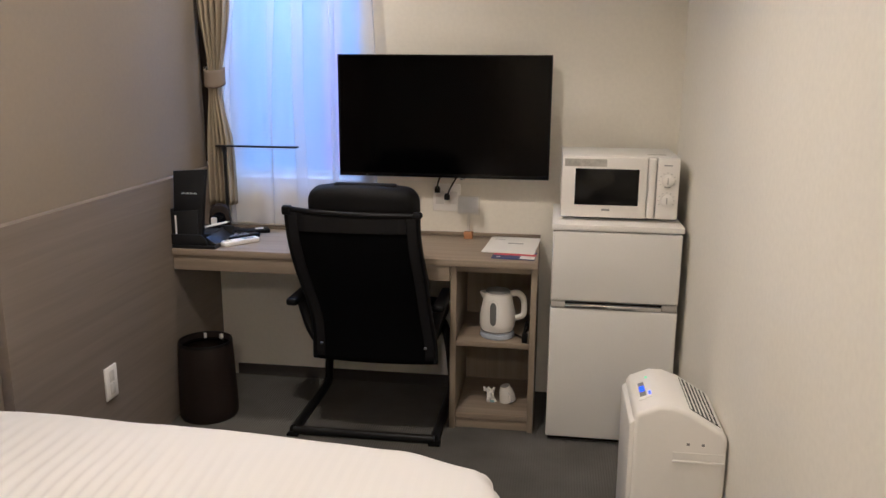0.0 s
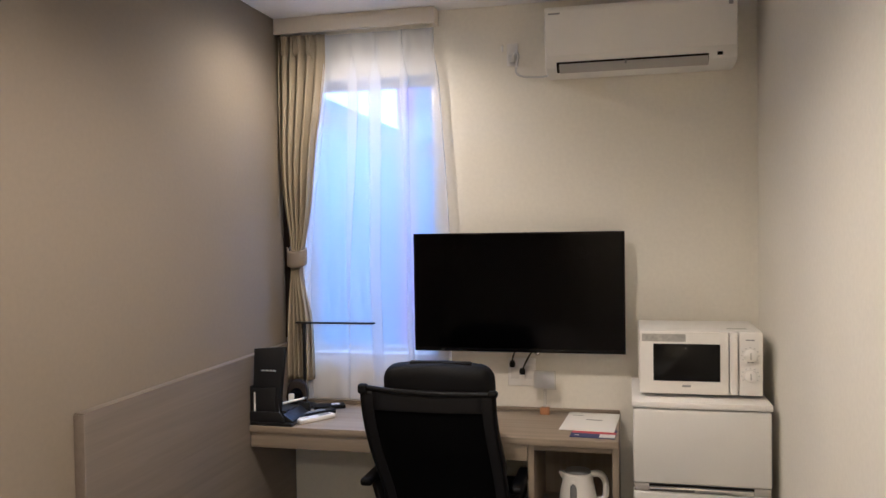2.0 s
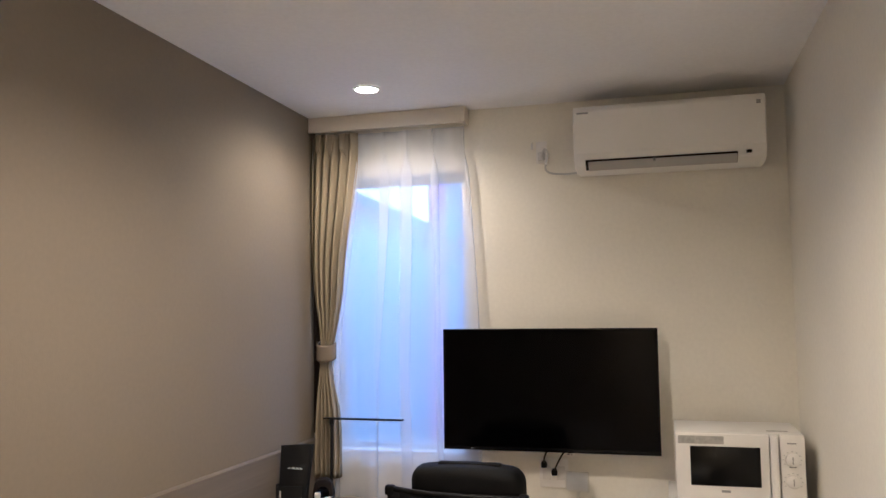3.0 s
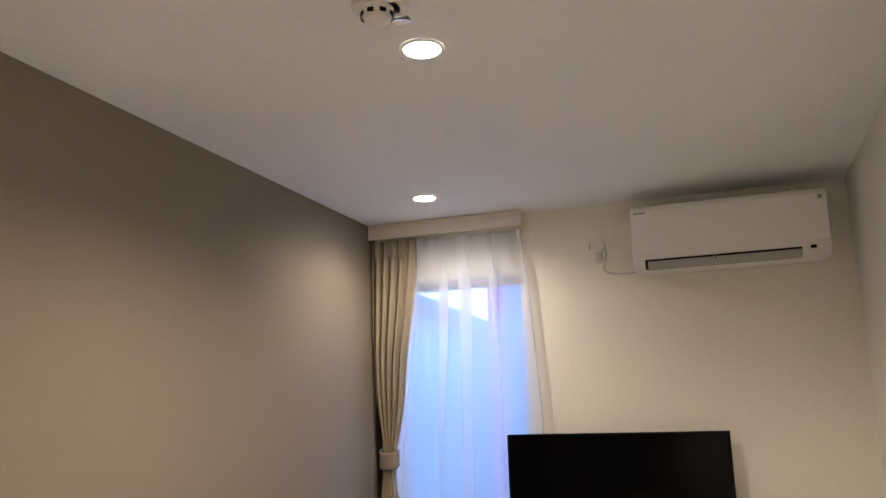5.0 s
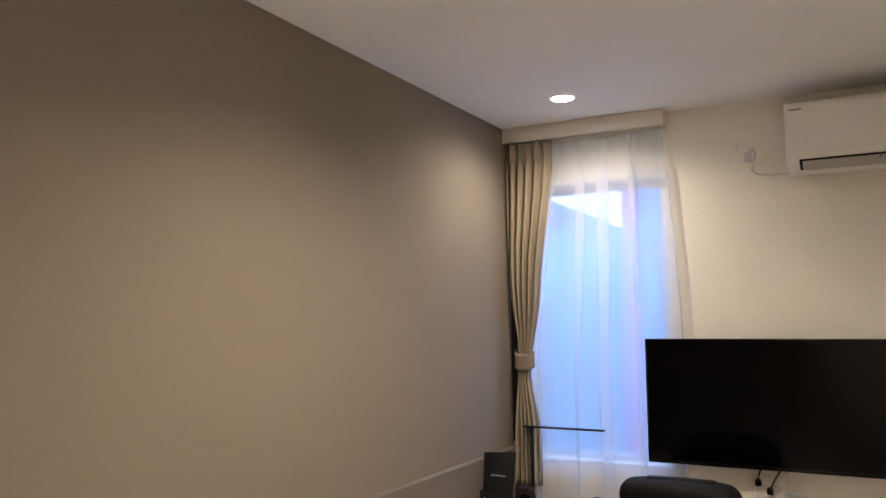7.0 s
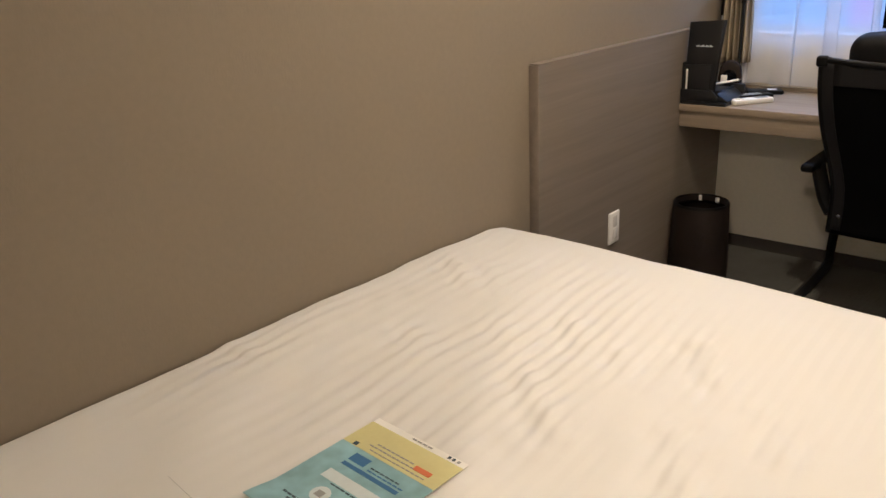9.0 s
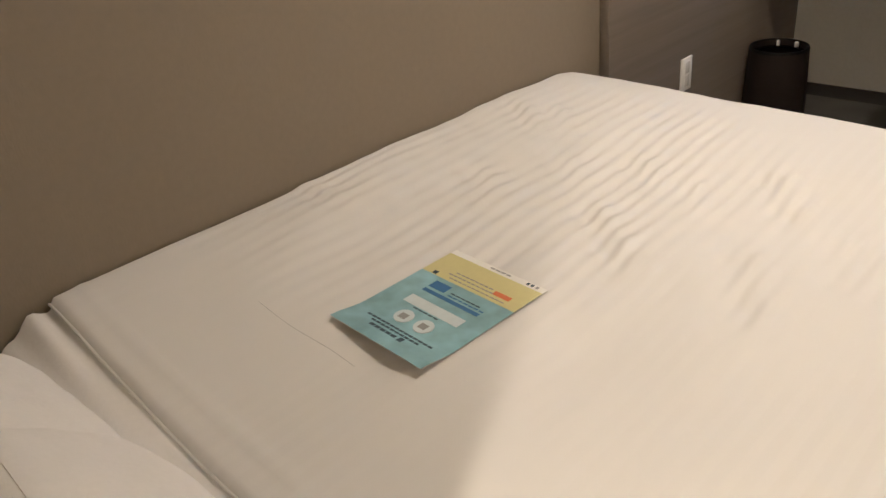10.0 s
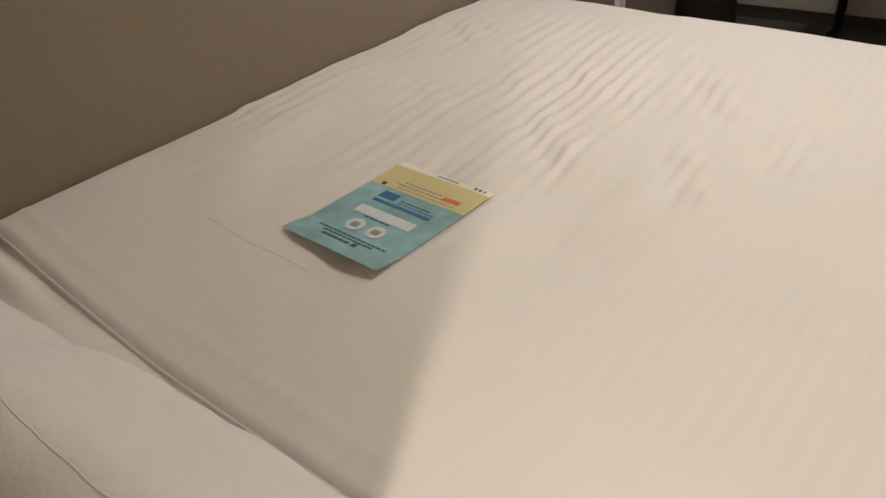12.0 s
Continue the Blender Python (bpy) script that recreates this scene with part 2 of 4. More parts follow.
FAINT_PRINT = material("faint_grey_print", (0.58, 0.57, 0.55), 0.5)
STICKER = material("pale_grey_sticker", (0.42, 0.41, 0.38), 0.5, 0, 0.25, 60, 300)
INK_GREY = material("grey_print", (0.30, 0.30, 0.30), 0.5)
CORK = material("light_wood_block", (0.42, 0.20, 0.08), 0.55)
ACRYLIC = clear("clear_acrylic", (0.96, 0.97, 1.0))
GLASS = clear("window_glass")
ALUMINIUM = material("silver_aluminium", (0.55, 0.55, 0.56), 0.4, 0.8)
KETTLE_WINDOW = material("smoked_water_gauge", (0.16, 0.16, 0.16), 0.2)
PALE_BLUE_PLASTIC = material("pale_blue_plastic", (0.42, 0.47, 0.56), 0.35)
PORCELAIN = material("white_porcelain", (0.72, 0.70, 0.66), 0.15, 0, 0.02)
LED_BLUE = glowing("blue_indicator", (0.04, 0.08, 0.9), 0.45)
LED_GREEN = glowing("green_indicator", (0.3, 0.8, 0.45), 0.12)
LED_DISC = glowing("lit_diffuser", (1.0, 0.86, 0.62), 14.0)
FACADE = material("pale_corrugated_cladding", (0.125, 0.31, 0.51), 0.6, 0, 0.06)
PINK_POST = material("pinkish_painted_post", (0.40, 0.15, 0.40), 0.7, 0, 0.10)
CONCRETE = material("concrete_ground", (0.30, 0.29, 0.28), 0.9, 0, 0.15)

# ---- mesh helpers ----


def finish(bm, name, mat, smooth=True, angle=40):
    bmesh.ops.recalc_face_normals(bm, faces=bm.faces)
    me = bpy.data.meshes.new(name)
    bm.to_mesh(me)
    bm.free()
    if mat:
        me.materials.append(mat)
    if smooth:
        me.shade_smooth()
        me.set_sharp_from_angle(angle=radians(angle))
    return me


def part(name, bm, mat, parent=None, label="", smooth=True, angle=40):
    ob = new(name, finish(bm, name, mat, smooth, angle))
    ob.parent = parent
    return tagged(ob, label)


def thing(name, label, category, x=0, y=0, z=0, rz=0, group="", kind=""):
    ob = new(name)
    ob.empty_display_size = 0.05
    ob.matrix_world = pose(x, y, z, 0, 0, rz)
    return tagged(ob, label, category, group, kind)


def box(x0, x1, y0, y1, z0, z1, bevel=0.0, seg=2, bm=None):
    out = bm or bmesh.new()
    r = bmesh.ops.create_cube(out, size=1)
    for v in r["verts"]:
        v.co = ((x0 + x1) / 2 + v.co.x * (x1 - x0), (y0 + y1) / 2 + v.co.y * (y1 - y0), (z0 + z1) / 2 + v.co.z * (z1 - z0))
    if bevel:
        edges = list({e for v in r["verts"] for e in v.link_edges})
        bmesh.ops.bevel(out, geom=edges, offset=bevel, segments=seg, affect="EDGES", profile=0.5)
    return out


def lathe(profile, seg=32, bm=None, at=(0, 0, 0)):
    """Turn (radius, z) points about the z axis."""
    out = bm or bmesh.new()
    rings = []
    for r, z in profile:
        if r < 1e-5:
            rings.append([out.verts.new((at[0], at[1], at[2] + z))])
        else:
            rings.append([out.verts.new((at[0] + r * math.cos(math.tau * i / seg), at[1] + r * math.sin(math.tau * i / seg), at[2] + z)) for i in range(seg)])
    for a, b in zip(rings, rings[1:]):
        for i in range(seg):
            j = (i + 1) % seg
            q = [a[i % len(a)], a[j % len(a)], b[j % len(b)], b[i % len(b)]]
            q = list(dict.fromkeys(q))
            if len(q) > 2:
                out.faces.new(q)
    return out


def tube(points, radius, seg=10, bm=None, flat=1.0):
    """A round (or flattened) bar swept along points."""
    out = bm or bmesh.new()
    pts = [Vector(p) for p in points]
    rings, side = [], None
    for i, p in enumerate(pts):
        d = (pts[min(i + 1, len(pts) - 1)] - pts[max(i - 1, 0)]).normalized()
        if side is None:
            side = d.orthogonal().normalized() if abs(d.x) > 0.9 else d.cross(Vector((1, 0, 0))).normalized()
        side = (side - d * side.dot(d)).normalized()
        up = d.cross(side)
        rings.append([out.verts.new(p + radius * (math.cos(math.tau * k / seg) * side * flat + math.sin(math.tau * k / seg) * up)) for k in range(seg)])
    for a, b in zip(rings, rings[1:]):
        for k in range(seg):
            out.faces.new((a[k], a[(k + 1) % seg], b[(k + 1) % seg], b[k]))
    out.faces.new(rings[0][::-1])
    out.faces.new(rings[-1])
    return out


def curve_points(points, steps=8):
    """Catmull-Rom through points."""
    p = [Vector(points[0])] + [Vector(q) for q in points] + [Vector(points[-1])]
    out = []
    for i in range(1, len(p) - 2):
        for k in range(steps):
            t = k / steps
            out.append(0.5 * (2 * p[i] + (p[i + 1] - p[i - 1]) * t + (2 * p[i - 1] - 5 * p[i] + 4 * p[i + 1] - p[i + 2]) * t * t + (3 * p[i] - p[i - 1] - 3 * p[i + 1] + p[i + 2]) * t ** 3))
    return out + [p[-2]]


def prism(outline, y0, y1, bevel=0.0, seg=2, axis="y"):
    """An outline in x and z, drawn out along y (or in y and z along x)."""
    bm = bmesh.new()
    put = (lambda a, b, c: (a, c, b)) if axis == "y" else (lambda a, b, c: (c, a, b)) if axis == "x" else (lambda a, b, c: (a, b, c))
    a = [bm.verts.new(put(p, q, y0)) for p, q in outline]
    b = [bm.verts.new(put(p, q, y1)) for p, q in outline]
    n = len(outline)
    bm.faces.new(a)
    bm.faces.new(b[::-1])
    for i in range(n):
        bm.faces.new((a[i], b[i], b[(i + 1) % n], a[(i + 1) % n]))
    bmesh.ops.recalc_face_normals(bm, faces=bm.faces)
    if bevel:
        caps = [e for e in bm.edges if len(e.link_faces) == 2 and e.calc_face_angle() > 0.6]
        bmesh.ops.bevel(bm, geom=caps, offset=bevel, segments=seg, affect="EDGES", profile=0.5)
    return bm


def sheet(nu, nv, f, bm=None):
    """A grid of f(u, v), u and v from 0 to 1."""
    out = bm or bmesh.new()
    rows = [[out.verts.new(f(i / nu, j / nv)) for i in range(nu + 1)] for j in range(nv + 1)]
    for j in range(nv):
        for i in range(nu):
            out.faces.new((rows[j][i], rows[j][i + 1], rows[j + 1][i + 1], rows[j + 1][i]))
    return out


def smoothstep(a, b, x):
    t = min(1, max(0, (x - a) / (b - a)))
    return t * t * (3 - 2 * t)


# ---- the room ----
ROOM_W, HEAD_Y, CORNER_X, BACK_Y = 2.069, -3.532, 1.080, -5.60
WIN = (0.095, 0.725, 0.940, 2.195)


def structure(name, bm, mat, label, category):
    return tagged(part(name, bm, mat, smooth=False), label, category, kind="structure")


structure("floor", box(-0.15, ROOM_W + 0.15, BACK_Y - 0.15, 0.15, -0.12, 0), CARPET, "dark grey low-pile carpet floor", "floor")
structure("ceiling", box(-0.15, ROOM_W + 0.15, BACK_Y - 0.15, 0.15, CEIL, CEIL + 0.12), CEILING_WHITE, "white papered ceiling with downlights", "ceiling")
structure("wall_west", box(-0.15, 0, HEAD_Y - 0.3, 0.15, 0, CEIL), WALL_TAUPE, "taupe woven-look wallpapered wall beside bed", "wall")
structure("wall_east", box(ROOM_W, ROOM_W + 0.15, BACK_Y - 0.15, 0.15, 0, CEIL), WALL_CREAM, "cream wallpapered wall beside fridge", "wall")
far = box(0, WIN[0], 0, 0.15, 0, CEIL)
box(WIN[1], ROOM_W, 0, 0.15, 0, CEIL, bm=far)
box(WIN[0], WIN[1], 0, 0.15, 0, WIN[2], bm=far)
box(WIN[0], WIN[1], 0, 0.15, WIN[3], CEIL, bm=far)
structure("wall_north", far, WALL_CREAM, "cream wallpapered wall with window opening", "wall")
structure("wall_south", box(0, CORNER_X, HEAD_Y - 0.3, HEAD_Y, 0, CEIL), WALL_WEAVE, "beige coarse-woven wallpapered wall at bed head", "wall")
structure("wall_passage", box(CORNER_X - 0.15, CORNER_X, BACK_Y, HEAD_Y - 0.3, 0, CEIL), WALL_WEAVE, "beige coarse-woven wallpapered passage wall", "wall")
structure("wall_entrance", box(CORNER_X - 0.15, ROOM_W, BACK_Y - 0.15, BACK_Y, 0, CEIL), WALL_CREAM, "cream wallpapered wall closing the passage", "wall")
structure("baseboard_north", box(0.10, 1.17, -0.009, -0.001, 0.001, 0.055, 0.002), BASEBOARD, "dark brown vinyl baseboard", "baseboard")
structure("baseboard_east", box(ROOM_W - 0.009, ROOM_W - 0.001, BACK_Y, -0.02, 0.001, 0.055, 0.002), BASEBOARD, "dark brown vinyl baseboard", "baseboard")

panel = thing("wall_panel", "greige wood-grain laminate panel along the taupe wall", "wall panel", kind="structure")
part("board", box(0.001, 0.034, -1.458, -0.001, 0.002, 0.994, 0.001), LAMINATE_Y, panel, smooth=False)
part("cap", box(0.001, 0.035, -1.460, -0.001, 0.994, 0.999, 0.001), LAMINATE_Y, panel)
part("end_strip", box(0.001, 0.035, -1.464, -1.459, 0.002, 0.994, 0.001), LAMINATE_Y, panel)

window = thing("window_1", "narrow aluminium-framed window with clear glass", "window", kind="structure")
fr = box(WIN[0], WIN[0] + 0.03, 0.07, 0.12, WIN[2], WIN[3], 0.003)
box(WIN[1] - 0.03, WIN[1], 0.07, 0.12, WIN[2], WIN[3], 0.003, bm=fr)
box(WIN[0] + 0.03, WIN[1] - 0.03, 0.07, 0.12, WIN[2], WIN[2] + 0.035, 0.003, bm=fr)
box(WIN[0] + 0.03, WIN[1] - 0.03, 0.07, 0.12, WIN[3] - 0.035, WIN[3], 0.003, bm=fr)
part("window_frame", fr, ALUMINIUM, window)
pane = part("pane", box(WIN[0] + 0.03, WIN[1] - 0.03, 0.094, 0.099, WIN[2] + 0.035, WIN[3] - 0.035), GLASS, window, smooth=False)
pane.visible_shadow = False
part("window_sill", box(WIN[0] + 0.001, WIN[1] - 0.001, -0.003, 0.069, WIN[2] + 0.0005, WIN[2] + 0.012, 0.002), VALANCE, window)

valance = thing("curtain_valance", "cream box valance above the window curtains", "valance", kind="structure")
part("front_board", box(0.001, 0.750, -0.084, -0.068, 2.401, CEIL - 0.001, 0.002), VALANCE, valance)
part("end_board", box(0.735, 0.750, -0.0675, -0.001, 2.401, CEIL - 0.001, 0.002), VALANCE, valance)
part("curtain_rail", box(0.01, 0.73, -0.058, -0.040, 2.432, 2.445, 0.002), WHITE_PLASTIC, valance)


def downlight(x, y):
    t = thing("downlight", "round recessed warm downlight, switched on", "downlight", x, y, CEIL, group="ceiling downlights")
    part("trim_ring", lathe([(0.044, -0.001), (0.046, -0.006), (0.053, -0.005), (0.055, -0.0005)], 40), WHITE_PLASTIC, t)
    part("diffuser", lathe([(0, -0.004), (0.043, -0.004), (0.043, -0.002), (0, -0.002)], 40), LED_DISC, t, "glowing warm-white diffuser")


downlight(0.930, -1.757)
downlight(0.433, -0.453)
downlight(1.570, -4.51)

# ---- outside the window ----
structure("ground", box(-60, 60, 0.16, 90, -3.4, -3.2), CONCRETE, "grey concrete ground outside", "ground")
facade = thing("neighbour_house", "pale corrugated metal-clad house wall outside the window", "house")
fb = prism([(-1.6, -3.2), (0.36, -3.2), (0.36, 2.030), (-1.6, 2.926)], 1.302, 1.44)
part("wall", fb, FACADE, facade, smooth=False)
for i in range(26):
    x0 = -1.6 + i * 0.073
    top = 2.268 - 0.457 * (x0 + 0.241)
    part("cladding_strip", prism([(x0 + 0.003, 1.30), (x0 + 0.070, 1.30), (x0 + 0.056, 1.291), (x0 + 0.017, 1.291)], -3.2, top, axis="z"), FACADE, facade, smooth=False)
roof_edge = prism([(-1.62, 2.875), (0.36, 1.970), (0.36, 2.045), (-1.62, 2.950)], 1.24, 1.45)
part("roof_edge", roof_edge, FACADE, facade, smooth=False)
post = thing("outside_post", "pinkish painted boundary post outside the window", "post")
part("shaft", box(0.235, 0.325, 1.08, 1.17, -3.2, 3.4, 0.006), PINK_POST, post)
annex = thing("neighbour_annex", "blue-grey clad annex wall outside the window", "house")
part("wall", box(0.245, 2.6, 1.47, 1.60, -3.2, 5.0), FACADE, annex, smooth=False)
for i in range(14):
    x0 = 0.25 + i * 0.073
    part("cladding_strip", prism([(x0 + 0.003, 1.468), (x0 + 0.070, 1.468), (x0 + 0.056, 1.459), (x0 + 0.017, 1.459)], -3.2, 5.0, axis="z"), FACADE, annex, smooth=False)

# ---- curtains ----


def drape_point(u, v):
    z = 2.394 - v * (2.394 - 0.835)
    tie = math.exp(-((z - 1.39) / 0.20) ** 2)
    left = 0.012 + 0.026 * tie + 0.018 * smoothstep(1.9, 1.4, z)
    right = 0.235 - 0.066 * smoothstep(2.35, 1.7, z) - 0.045 * tie - 0.02 * smoothstep(1.5, 1.3, z) + 0.008 * smoothstep(1.32, 1.05, z)
    amp = (0.031 - 0.015 * tie) * (0.45 + 0.55 * smoothstep(2.36, 2.24, z))
    fold = math.sin(u * math.tau * 5.5 + 0.35 * math.sin(z * 2.3)) + 0.25 * math.sin(u * 41 + z * 1.7)
    return (left + (right - left) * (u + 0.012 * math.sin(u * 30 + z)), -0.058 + amp * fold * (0.75 + 0.25 * v), z)


drape = thing("curtain", "beige gathered blackout drape tied back beside window", "curtain")
ob = part("cloth", sheet(120, 60, drape_point), DRAPE, drape, angle=80)
ob.modifiers.new("thick", "SOLIDIFY").thickness = 0.003
for x0 in (0.048, 0.108, 0.168):
    for d in (-1, 0, 1):
        part("pinch_pleat", tube(curve_points([(x0 + d * 0.012, -0.070, 2.392), (x0 + d * 0.006, -0.078, 2.345), (x0 + d * 0.007, -0.080, 2.315), (x0 + d * 0.009, -0.046, 2.285)], 4), 0.0050, 8), DRAPE, drape)
# dark brown strip standing in for the shade between drape and taupe wall
ob = part("shade_strip", sheet(8, 30, lambda u, v: (0.004 + 0.034 * u, -0.018 - 0.010 * u + 0.003 * math.sin(v * 9 + u * 4), 2.36 - 1.34 * v)), BIN_BROWN, drape, "dark strip put in for the shade beside the drape", angle=80)
ob.modifiers.new("thick", "SOLIDIFY").thickness = 0.002
tb = sheet(40, 6, lambda u, v: (0.086 + 0.048 * math.cos(math.pi + u * math.pi), -0.060 - 0.034 * math.sin(u * math.pi), 1.345 + 0.075 * v  + 0.018 * (1 - math.sin(u * math.pi))))
ob = part("tieback", tb, DRAPE_DARK, drape, "taupe cloth tieback band", angle=80)
ob.modifiers.new("thick", "SOLIDIFY").thickness = 0.004
part("tieback_hook", tube(curve_points([(0.045, -0.003, 1.44), (0.04, -0.04, 1.435), (0.043, -0.062, 1.425)], 4), 0.003, 6), CHROME, drape)


def sheer_point(u, v):
    z = 2.392 - v * (2.392 - 0.745)
    left = 0.195 - 0.095 * smoothstep(2.3, 1.2, z)
    right = 0.738 + 0.048 * smoothstep(2.4, 1.4, z)
    turn = math.tau * (4.4 * u + 0.40 * noise.noise((u * 3.1, z * 0.35, 3.0)) + 0.04 * z) + 0.6
    deep = 0.35 + 0.65 * smoothstep(2.36, 2.15, z)
    lap = (0.046 + 0.034 * noise.noise((u * 4.3, z * 0.5, 8.0))) * deep
    return (left + (right - left) * u + lap * math.sin(turn), -0.036 + (0.011 + 0.003 * v) * deep * math.cos(turn) + 0.003 * math.sin(u * 71 + 2 * z), z + 0.004 * math.sin(u * 55) * v)


sheer = thing("sheer_curtain", "white translucent sheer curtain over the window", "curtain")
part("cloth", sheet(260, 50, sheer_point), SHEER, sheer, angle=80)
part("hem", sheet(260, 2, lambda u, v: tuple(Vector(sheer_point(u, 1.0)) + Vector((0, -0.003, 0.004 + 0.045 * v)))), SHEER, sheer, angle=80)

# ---- desk and open cabinet ----
desk = thing("desk", "greige wood-grain desk with open shelf unit, built along the wall", "desk")
part("desktop", box(0.0355, 1.514, -0.462, -0.002, 0.692, 0.7185, 0.0025), LAMINATE_X, desk)
part("apron", box(0.0355, 1.174, -0.450, -0.430, 0.628, 0.6915, 0.0015), LAMINATE_X, desk)
part("upstand", box(0.0355, 1.514, -0.014, -0.0025, 0.719, 0.733, 0.0015), LAMINATE_X, desk)
part("side_panel", box(1.175, 1.199, -0.432, -0.012, 0.0, 0.6915, 0.0015), LAMINATE_Z, desk)
part("side_panel", box(1.490, 1.514, -0.432, -0.012, 0.0, 0.6915, 0.0015), LAMINATE_Z, desk)
part("top_rail", box(1.1995, 1.4895, -0.428, -0.40, 0.664, 0.6915, 0.0015), LAMINATE_X, desk)
part("shelf", box(1.1995, 1.4895, -0.424, -0.031, 0.355, 0.377, 0.0015), LAMINATE_X, desk)
part("shelf", box(1.1995, 1.4895, -0.424, -0.031, 0.045, 0.067, 0.0015), LAMINATE_X, desk)
part("plinth", box(1.1995, 1.4895, -0.415, -0.397, 0.0, 0.0445, 0.0015), LAMINATE_X, desk)
part("back_panel", box(1.1995, 1.4895, -0.030, -0.014, 0.0, 0.6915), LAMINATE_Z, desk, smooth=False)


def kettle():
    t = thing("electric_kettle", "white plastic electric kettle on its power base", "kettle", 1.357, -0.335, 0.3775, 6)
    part("power_base", lathe([(0, 0), (0.066, 0), (0.070, 0.006), (0.068, 0.020), (0.060, 0.024), (0, 0.024)], 40), PALE_BLUE_PLASTIC, t, "pale blue-grey power base")

    def girth(z):
        return 0.072 - 0.008 * smoothstep(0.055, 0.025, z) - 0.016 * smoothstep(0.075, 0.185, z)

    rings = [0.026 + 0.007 * i for i in range(23)]
    part("body", lathe([(0, 0.0245), (0.060, 0.0245)] + [(girth(z), z) for z in rings] + [(0.050, 0.184), (0, 0.185)], 48), WHITE_PLASTIC, t)
    part("base_seam", lathe([(0.0655, 0.0275), (0.0672, 0.0295), (0.0655, 0.0315)], 48), KETTLE_WINDOW, t, "dark seam ring")
    part("lid", lathe([(0, 0.199), (0.030, 0.198), (0.046, 0.193), (0.0505, 0.1865), (0, 0.1868)], 40), GREY_PLASTIC, t, "smoky grey lid")
    sp = bmesh.new()
    tip = [sp.verts.new(c) for c in ((-0.074, -0.010, 0.188), (-0.074, 0.010, 0.188), (-0.068, 0, 0.168))]
    root = [sp.verts.new(c) for c in ((-0.044, -0.028, 0.184), (-0.044, 0.028, 0.184), (-0.054, 0, 0.140))]
    sp.faces.new(tip), sp.faces.new(root[::-1])
    for i in range(3):
        sp.faces.new((tip[i], tip[(i + 1) % 3], root[(i + 1) % 3], root[i]))
    bmesh.ops.bevel(sp, geom=list(sp.edges), offset=0.004, segments=2, affect="EDGES")
    part("spout", sp, WHITE_PLASTIC, t)
    part("handle", tube(curve_points([(0.045, 0, 0.176), (0.078, 0, 0.180), (0.101, 0, 0.160), (0.107, 0, 0.120), (0.100, 0, 0.086), (0.064, 0, 0.074)], 6), 0.0115, 12, flat=1.15), WHITE_PLASTIC, t)

    def gauge(half, tall, out):
        def g(u, v):
            b = 2 * v - 1
            z = 0.108 + tall * b
            x = -0.020 + half * (2 * u - 1) * max(0.02, 1 - abs(b) ** 5) ** 0.5
            return (x, -math.sqrt((girth(z) + out) ** 2 - x * x), z)
        return sheet(8, 20, g)

    ob = part("gauge_surround", gauge(0.021, 0.056, 0.0012), WHITE_PLASTIC, t, angle=80)
    ob.modifiers.new("thick", "SOLIDIFY").thickness = 0.001
    ob = part("water_gauge", gauge(0.0125, 0.046, 0.0022), KETTLE_WINDOW, t, "smoked grey oval water gauge", angle=80)
    ob.modifiers.new("thick", "SOLIDIFY").thickness = 0.001
    part("switch", box(0.090, 0.108, -0.008, 0.008, 0.072, 0.094, 0.003), GREY_PLASTIC, t)


def cup(x, y, z, rx, rz):
    t = thing("tea_cup", "small white porcelain cup upturned in the shelf unit", "cup", x, y, z)
    t.matrix_world = pose(x, y, z, rx, 0, rz)
    part("bowl", lathe([(0, 0.004), (0.020, 0.004), (0.028, 0.020), (0.033, 0.045), (0.035, 0.066), (0.0328, 0.066), (0.0305, 0.045), (0.025, 0.022), (0, 0.010)], 36), PORCELAIN, t)
    part("foot", lathe([(0.017, 0), (0.022, 0), (0.0225, 0.0039), (0.017, 0.0039)], 30), PORCELAIN, t)
    part("handle", tube(curve_points([(0.029, 0, 0.056), (0.050, 0, 0.054), (0.052, 0, 0.032), (0.026, 0, 0.022)], 5), 0.0045, 8), PORCELAIN, t)


kettle()
cup(1.392, -0.285, 0.1380, 192, -70)
pk = thing("tea_packet", "crumpled white and green tea sachet in the shelf unit", "sachet", 1.338, -0.300, 0.0675)
wrap = part("packet", sheet(16, 18, lambda u, v: ((u - 0.5) * (0.030 + 0.030 * abs(v - 0.45)) + 0.008 * noise.noise((u * 4, v * 4, 1.0)) - 0.012 * v, 0.022 * noise.noise((u * 5, v * 4, 6.0)) * (0.3 + v), 0.001 + 0.066 * v + 0.012 * noise.noise((u * 6, 2.0, v * 3)) * v)), PAPER, pk, angle=25)
wrap.modifiers.new("thick", "SOLIDIFY").thickness = 0.0015
part("print_band", box(-0.006, 0.012, -0.0125, -0.0115, 0.004, 0.014), LEAFLET_BLUE, pk, "green printed band", smooth=False)
kc = thing("kettle_cord", "coiled black kettle cord on the shelf", "power cord", 1.464, -0.385, 0.3775)
part("cord", tube(curve_points([(-0.04, 0.06, 0.005), (0.0, 0.01, 0.008), (0.012, -0.02, 0.02), (0.006, -0.01, 0.05), (0.014, 0.03, 0.07), (0.016, 0.06, 0.03), (0.0, 0.08, 0.005)], 8), 0.0045, 8), BLACK_PLASTIC, kc)
part("plug", box(-0.004, 0.018, -0.034, -0.014, 0.0, 0.040, 0.004), BLACK_PLASTIC, kc)

